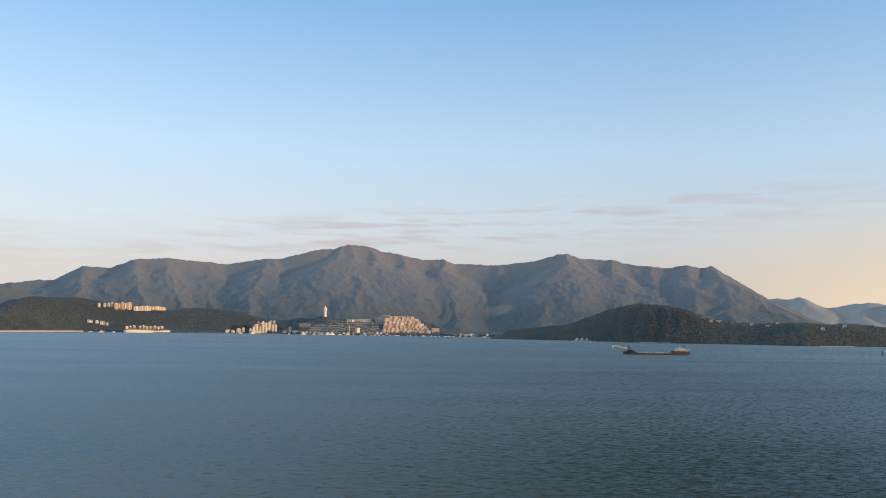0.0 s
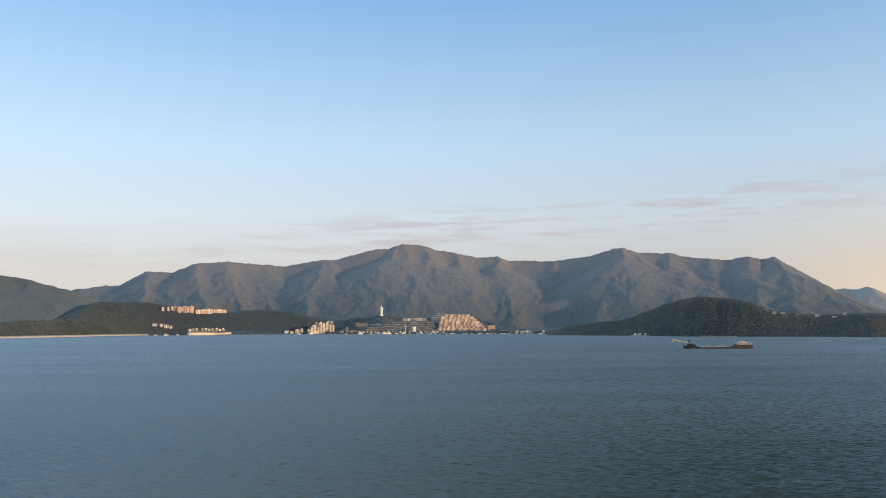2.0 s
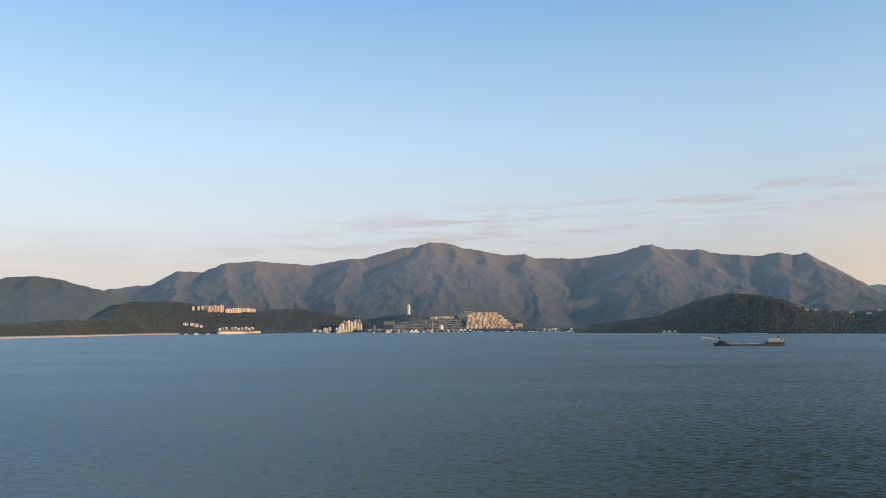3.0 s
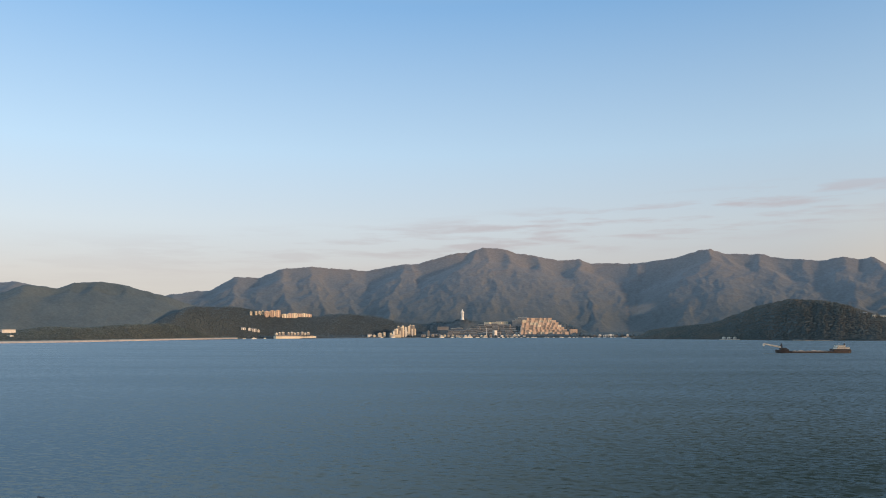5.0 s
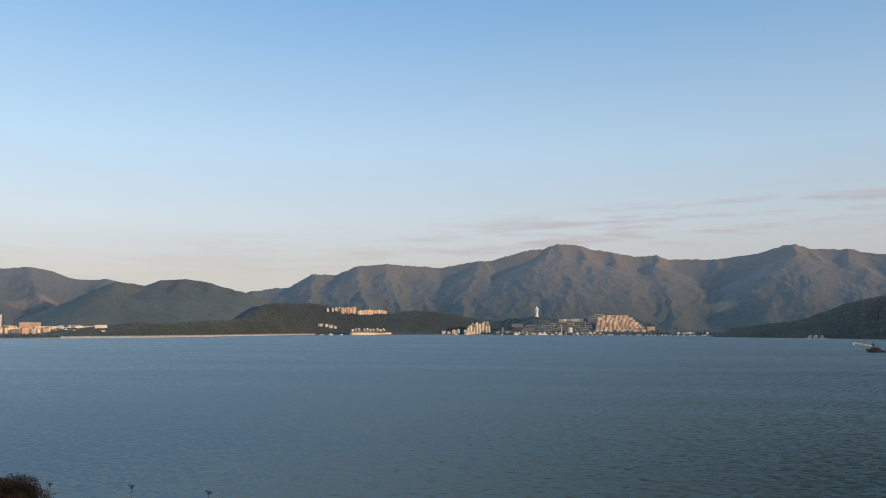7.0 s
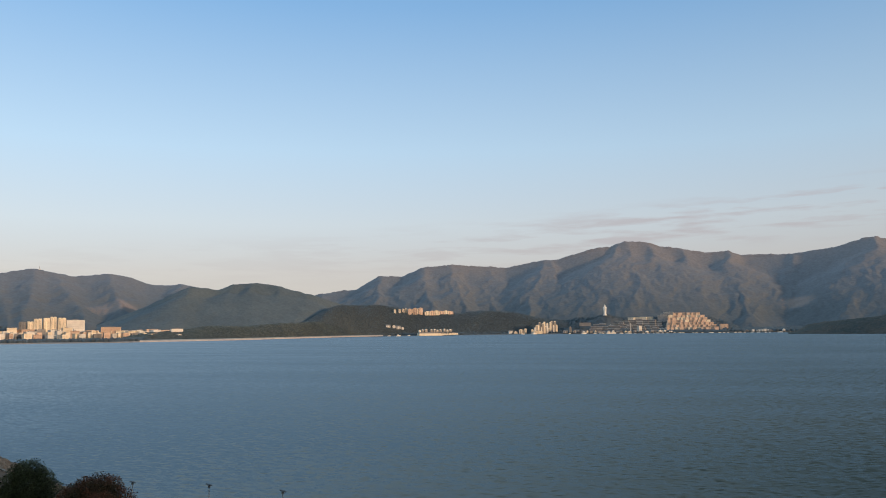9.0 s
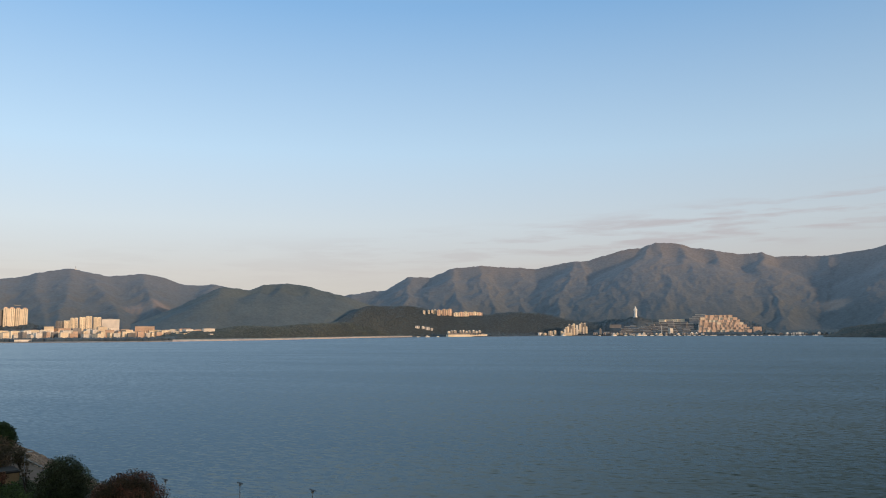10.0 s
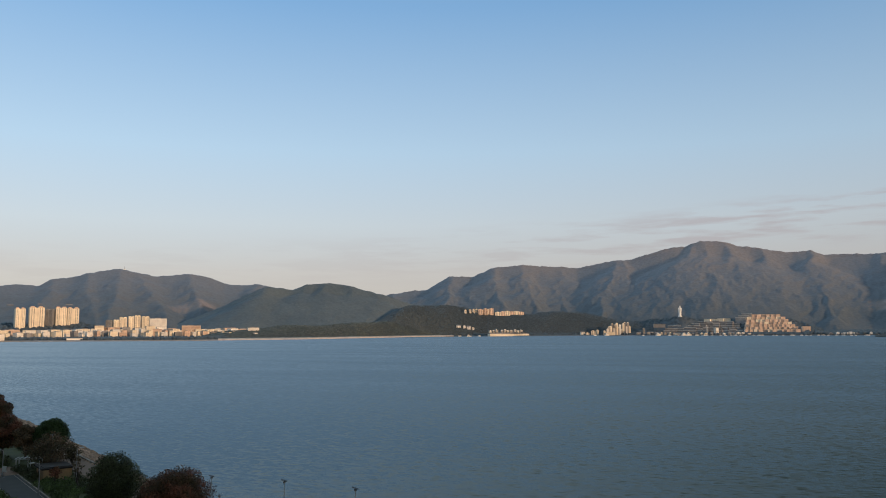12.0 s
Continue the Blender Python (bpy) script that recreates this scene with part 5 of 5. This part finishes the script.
tree(ground_at(-49.6, 151), 5.8, 2.4, 7, 260, 0.15, LEAF_BROWN, "half-bare young tree in the planting", 9, base=0.35)
tree(ground_at(-50.9, 157), 3.4, 2.2, 7, 700, 0.15, LEAF_RED, "young reddish tree before the hut", 10, base=0.35)
tree(ground_at(-45.2, 120), 5.5, 5.0, 9, 4200, 0.2, LEAF_BROWN, "low brownish tree between taller ones", 11, base=0.15)


def hedge(s0, s1, n0, n1, h, seed, label, mat=HEDGE):
    rng = np.random.default_rng(seed)
    count = int((s1 - s0) * (n1 - n0) * 60)
    lobes = []
    for k in range(max(6, int((s1 - s0) * (n1 - n0) / 2.2))):
        p = shore_point(rng.uniform(s0, s1), rng.uniform(n0, n1), LEVEL + h * rng.uniform(0.25, 0.6))
        lobes.append((p.x, p.y, p.z, rng.uniform(0.8, 1.25), h * 0.5))
    v, f = leaf_cloud(rng, lobes, count, 0.16)
    ob = mesh_object("hedge", v.tolist(), f.tolist(), mat)
    return tagged(ob, label, "hedge", kind="stuff")


hedge(9.5, 40, 13.6, 19.0, 1.2, 41, "bright green low hedge beside the road")
hedge(-8, 9, 17.6, 19.1, 1.4, 42, "dark green clipped hedge beside the road", LEAF_GREEN)
hedge(-2, 40, 11.2, 13.0, 1.0, 43, "low green shrubs beside the promenade", LEAF_GREEN)
hedge(-45, -14, 10.0, 13.0, 1.3, 44, "low green shrubs beside the promenade", LEAF_GREEN)
hedge(40, 75, 10.0, 18.8, 1.6, 45, "dense green shrubs under the trees", LEAF_GREEN)
hedge(-3, 40, 24.9, 28.0, 1.0, 46, "green verge shrubs beyond the road")
hedge(-10, 2.5, 11.4, 16.8, 1.2, 48, "green shrubs behind the utility hut", LEAF_GREEN)
hedge(-60, -14, 18.5, 22.0, 1.4, 47, "dark green shrubs beyond the paved area", LEAF_GREEN)


# utility hut
hut = thing("utility_hut", shore_pose(5.0, 14.8, LEVEL - 0.1), "tan walled utility hut with a dark flat roof", "hut")
bm = bmesh.new()
box(bm, -2.9, 2.9, -2.35, 2.35, 0, 2.1, 0.04)
part("wall", bm, TAN_WALL, hut)
bm = bmesh.new()
box(bm, -3.3, 3.3, -2.75, 2.75, 2.1, 2.38, 0.05)
box(bm, -2.9, 2.9, -2.3, 2.3, 2.38, 2.5, 0.05)
part("roof", bm, ROOF_DARK, hut, "dark flat roof")
bm = bmesh.new()
box(bm, -1.6, -0.6, -2.41, -2.33, 0.1, 1.95)
part("door", bm, KERB, hut, "pale grey side door")
for y in (-2.3, -0.75, 0.75, 2.3):
    bm = bmesh.new()
    box(bm, 2.9, 2.98, y - 0.07, y + 0.07, 0.05, 2.08)
    part("pilaster", bm, TAN_WALL, hut)
bm = bmesh.new()
box(bm, 2.9, 2.96, -2.2, 2.2, 0.0, 0.25)
part("plinth", bm, KERB, hut, "grey concrete plinth")

# pergola
per = thing("pergola", pose(*at(-52.38, 176, LEVEL - 0.08), 0, 0, 38), "white slatted pergola on slim posts", "shelter")
per.matrix_world = per.matrix_world @ Matrix.Diagonal((1.3, 1.0, 1.0, 1.0))
for y in (-1.0, 1.0):
    bm = bmesh.new()
    box(bm, -1.8, 1.8, y - 0.07, y + 0.07, 2.3, 2.46, 0.01)
    part("beam", bm, SIGN_WHITE, per)
for k in range(7):
    bm = bmesh.new()
    box(bm, -1.72 + k * 0.56, -1.64 + k * 0.56, -1.3, 1.3, 2.46, 2.58)
    part("rafter", bm, SIGN_WHITE, per)
for x in (-1.6, 0.0, 1.6):
    for y in (-1.0, 1.0):
        bm = bmesh.new()
        tube(bm, (x, y, 0), (x, y, 2.36), 0.08)
        part("post", bm, SIGN_WHITE, per)
bm = bmesh.new()
box(bm, -1.3, 1.3, 0.2, 0.6, 0.38, 0.46, 0.02)
for x in (-1.1, 1.1):
    box(bm, x - 0.08, x + 0.08, 0.25, 0.55, 0, 0.4)
part("bench", bm, BARK, per)


def street_lamp(m, h, arm, label, group="street lamps"):
    ob = thing("street_lamp", m, label, "street lamp", group)
    bm = bmesh.new()
    tube(bm, (0, 0, 0), (0, 0, h), 0.085, 0.05)
    part("pole", bm, STEEL, ob)
    bm = bmesh.new()
    tube(bm, (0, 0, 0), (0, 0, 0.5), 0.17, 0.15)
    part("base", bm, STEEL, ob)
    bm = bmesh.new()
    prev = Vector((0, 0, h - 0.05))
    for k in range(1, 5):
        u = k / 4
        p = Vector((-arm * u, 0, h + 0.35 * math.sin(u * math.pi / 2)))
        tube(bm, prev, p, 0.05, None, 6)
        prev = p
    part("arm", bm, STEEL, ob)
    bm = bmesh.new()
    box(bm, -arm - 0.65, -arm + 0.1, -0.16, 0.16, h + 0.26, h + 0.42, 0.04)
    part("lamp_head", bm, SIGN_WHITE, ob, "pale flat lamp head")
    return ob


def solar_lamp(m, h, label="promenade lamp with a tilted solar panel on top", panel=DARK_STEEL):
    ob = thing("solar_lamp", m, label, "street lamp", "promenade lamps")
    bm = bmesh.new()
    tube(bm, (0, 0, 0), (0, 0, h), 0.08, 0.05)
    part("pole", bm, SIGN_WHITE, ob, "pale pole")
    bm = bmesh.new()
    vs = box(bm, -0.38, 0.38, -0.2, 0.2, h + 0.02, h + 0.06)
    for v in vs:
        v.co.z += v.co.x * -0.3 + v.co.y * 0.15
    part("solar_panel", bm, panel, ob, "dark tilted panel" if panel is DARK_STEEL else "tilted panel coloured like reflected sky")
    bm = bmesh.new()
    box(bm, -0.16, 0.16, -0.16, 0.16, h - 0.3, h - 0.05, 0.03)
    part("lamp_head", bm, STEEL, ob)
    return ob


street_lamp(pose(*at(-51.78, 150, LEVEL), 0, 0, 52), 4.8, 0.9, "grey street lamp with a short arm beside the road")
street_lamp(pose(*at(-53.85, 172, LEVEL), 0, 0, 52), 4.6, 0.9, "grey street lamp beside the crossing")
street_lamp(pose(*at(-49.65, 157, LEVEL), 0, 0, 230), 5.9, 0.5, "pale slim lamp post in the planting")
for bb, d, zt, turn in ((-36.33, 104, 11.0, 36), (-41.2, 113, 10.4, 42), (-48.5, 150, 6.9, 48), (-51.1, 184, 8.6, 50), (-31.4, 98, 10.9, 30)):
    solar_lamp(pose(*at(bb, d, LEVEL), 0, 0, turn), zt - LEVEL)
# white panel colour stands in for the sky reflected in it
solar_lamp(pose(*at(-40.67, 112, LEVEL), 0, 0, 210), 8.1 - LEVEL, "promenade lamp with a sky reflection painted pale on its panel", SIGN_WHITE)
# small notice box on a post
ob = thing("notice_board", pose(*at(-53.75, 170, LEVEL), 0, 0, 50), "small white notice board on a post", "sign")
bm = bmesh.new()
tube(bm, (0, 0, 0), (0, 0, 1.2), 0.06)
part("post", bm, STEEL, ob)
bm = bmesh.new()
box(bm, -0.35, 0.35, -0.06, 0.06, 1.0, 2.0, 0.02)
part("board", bm, SIGN_WHITE, ob)
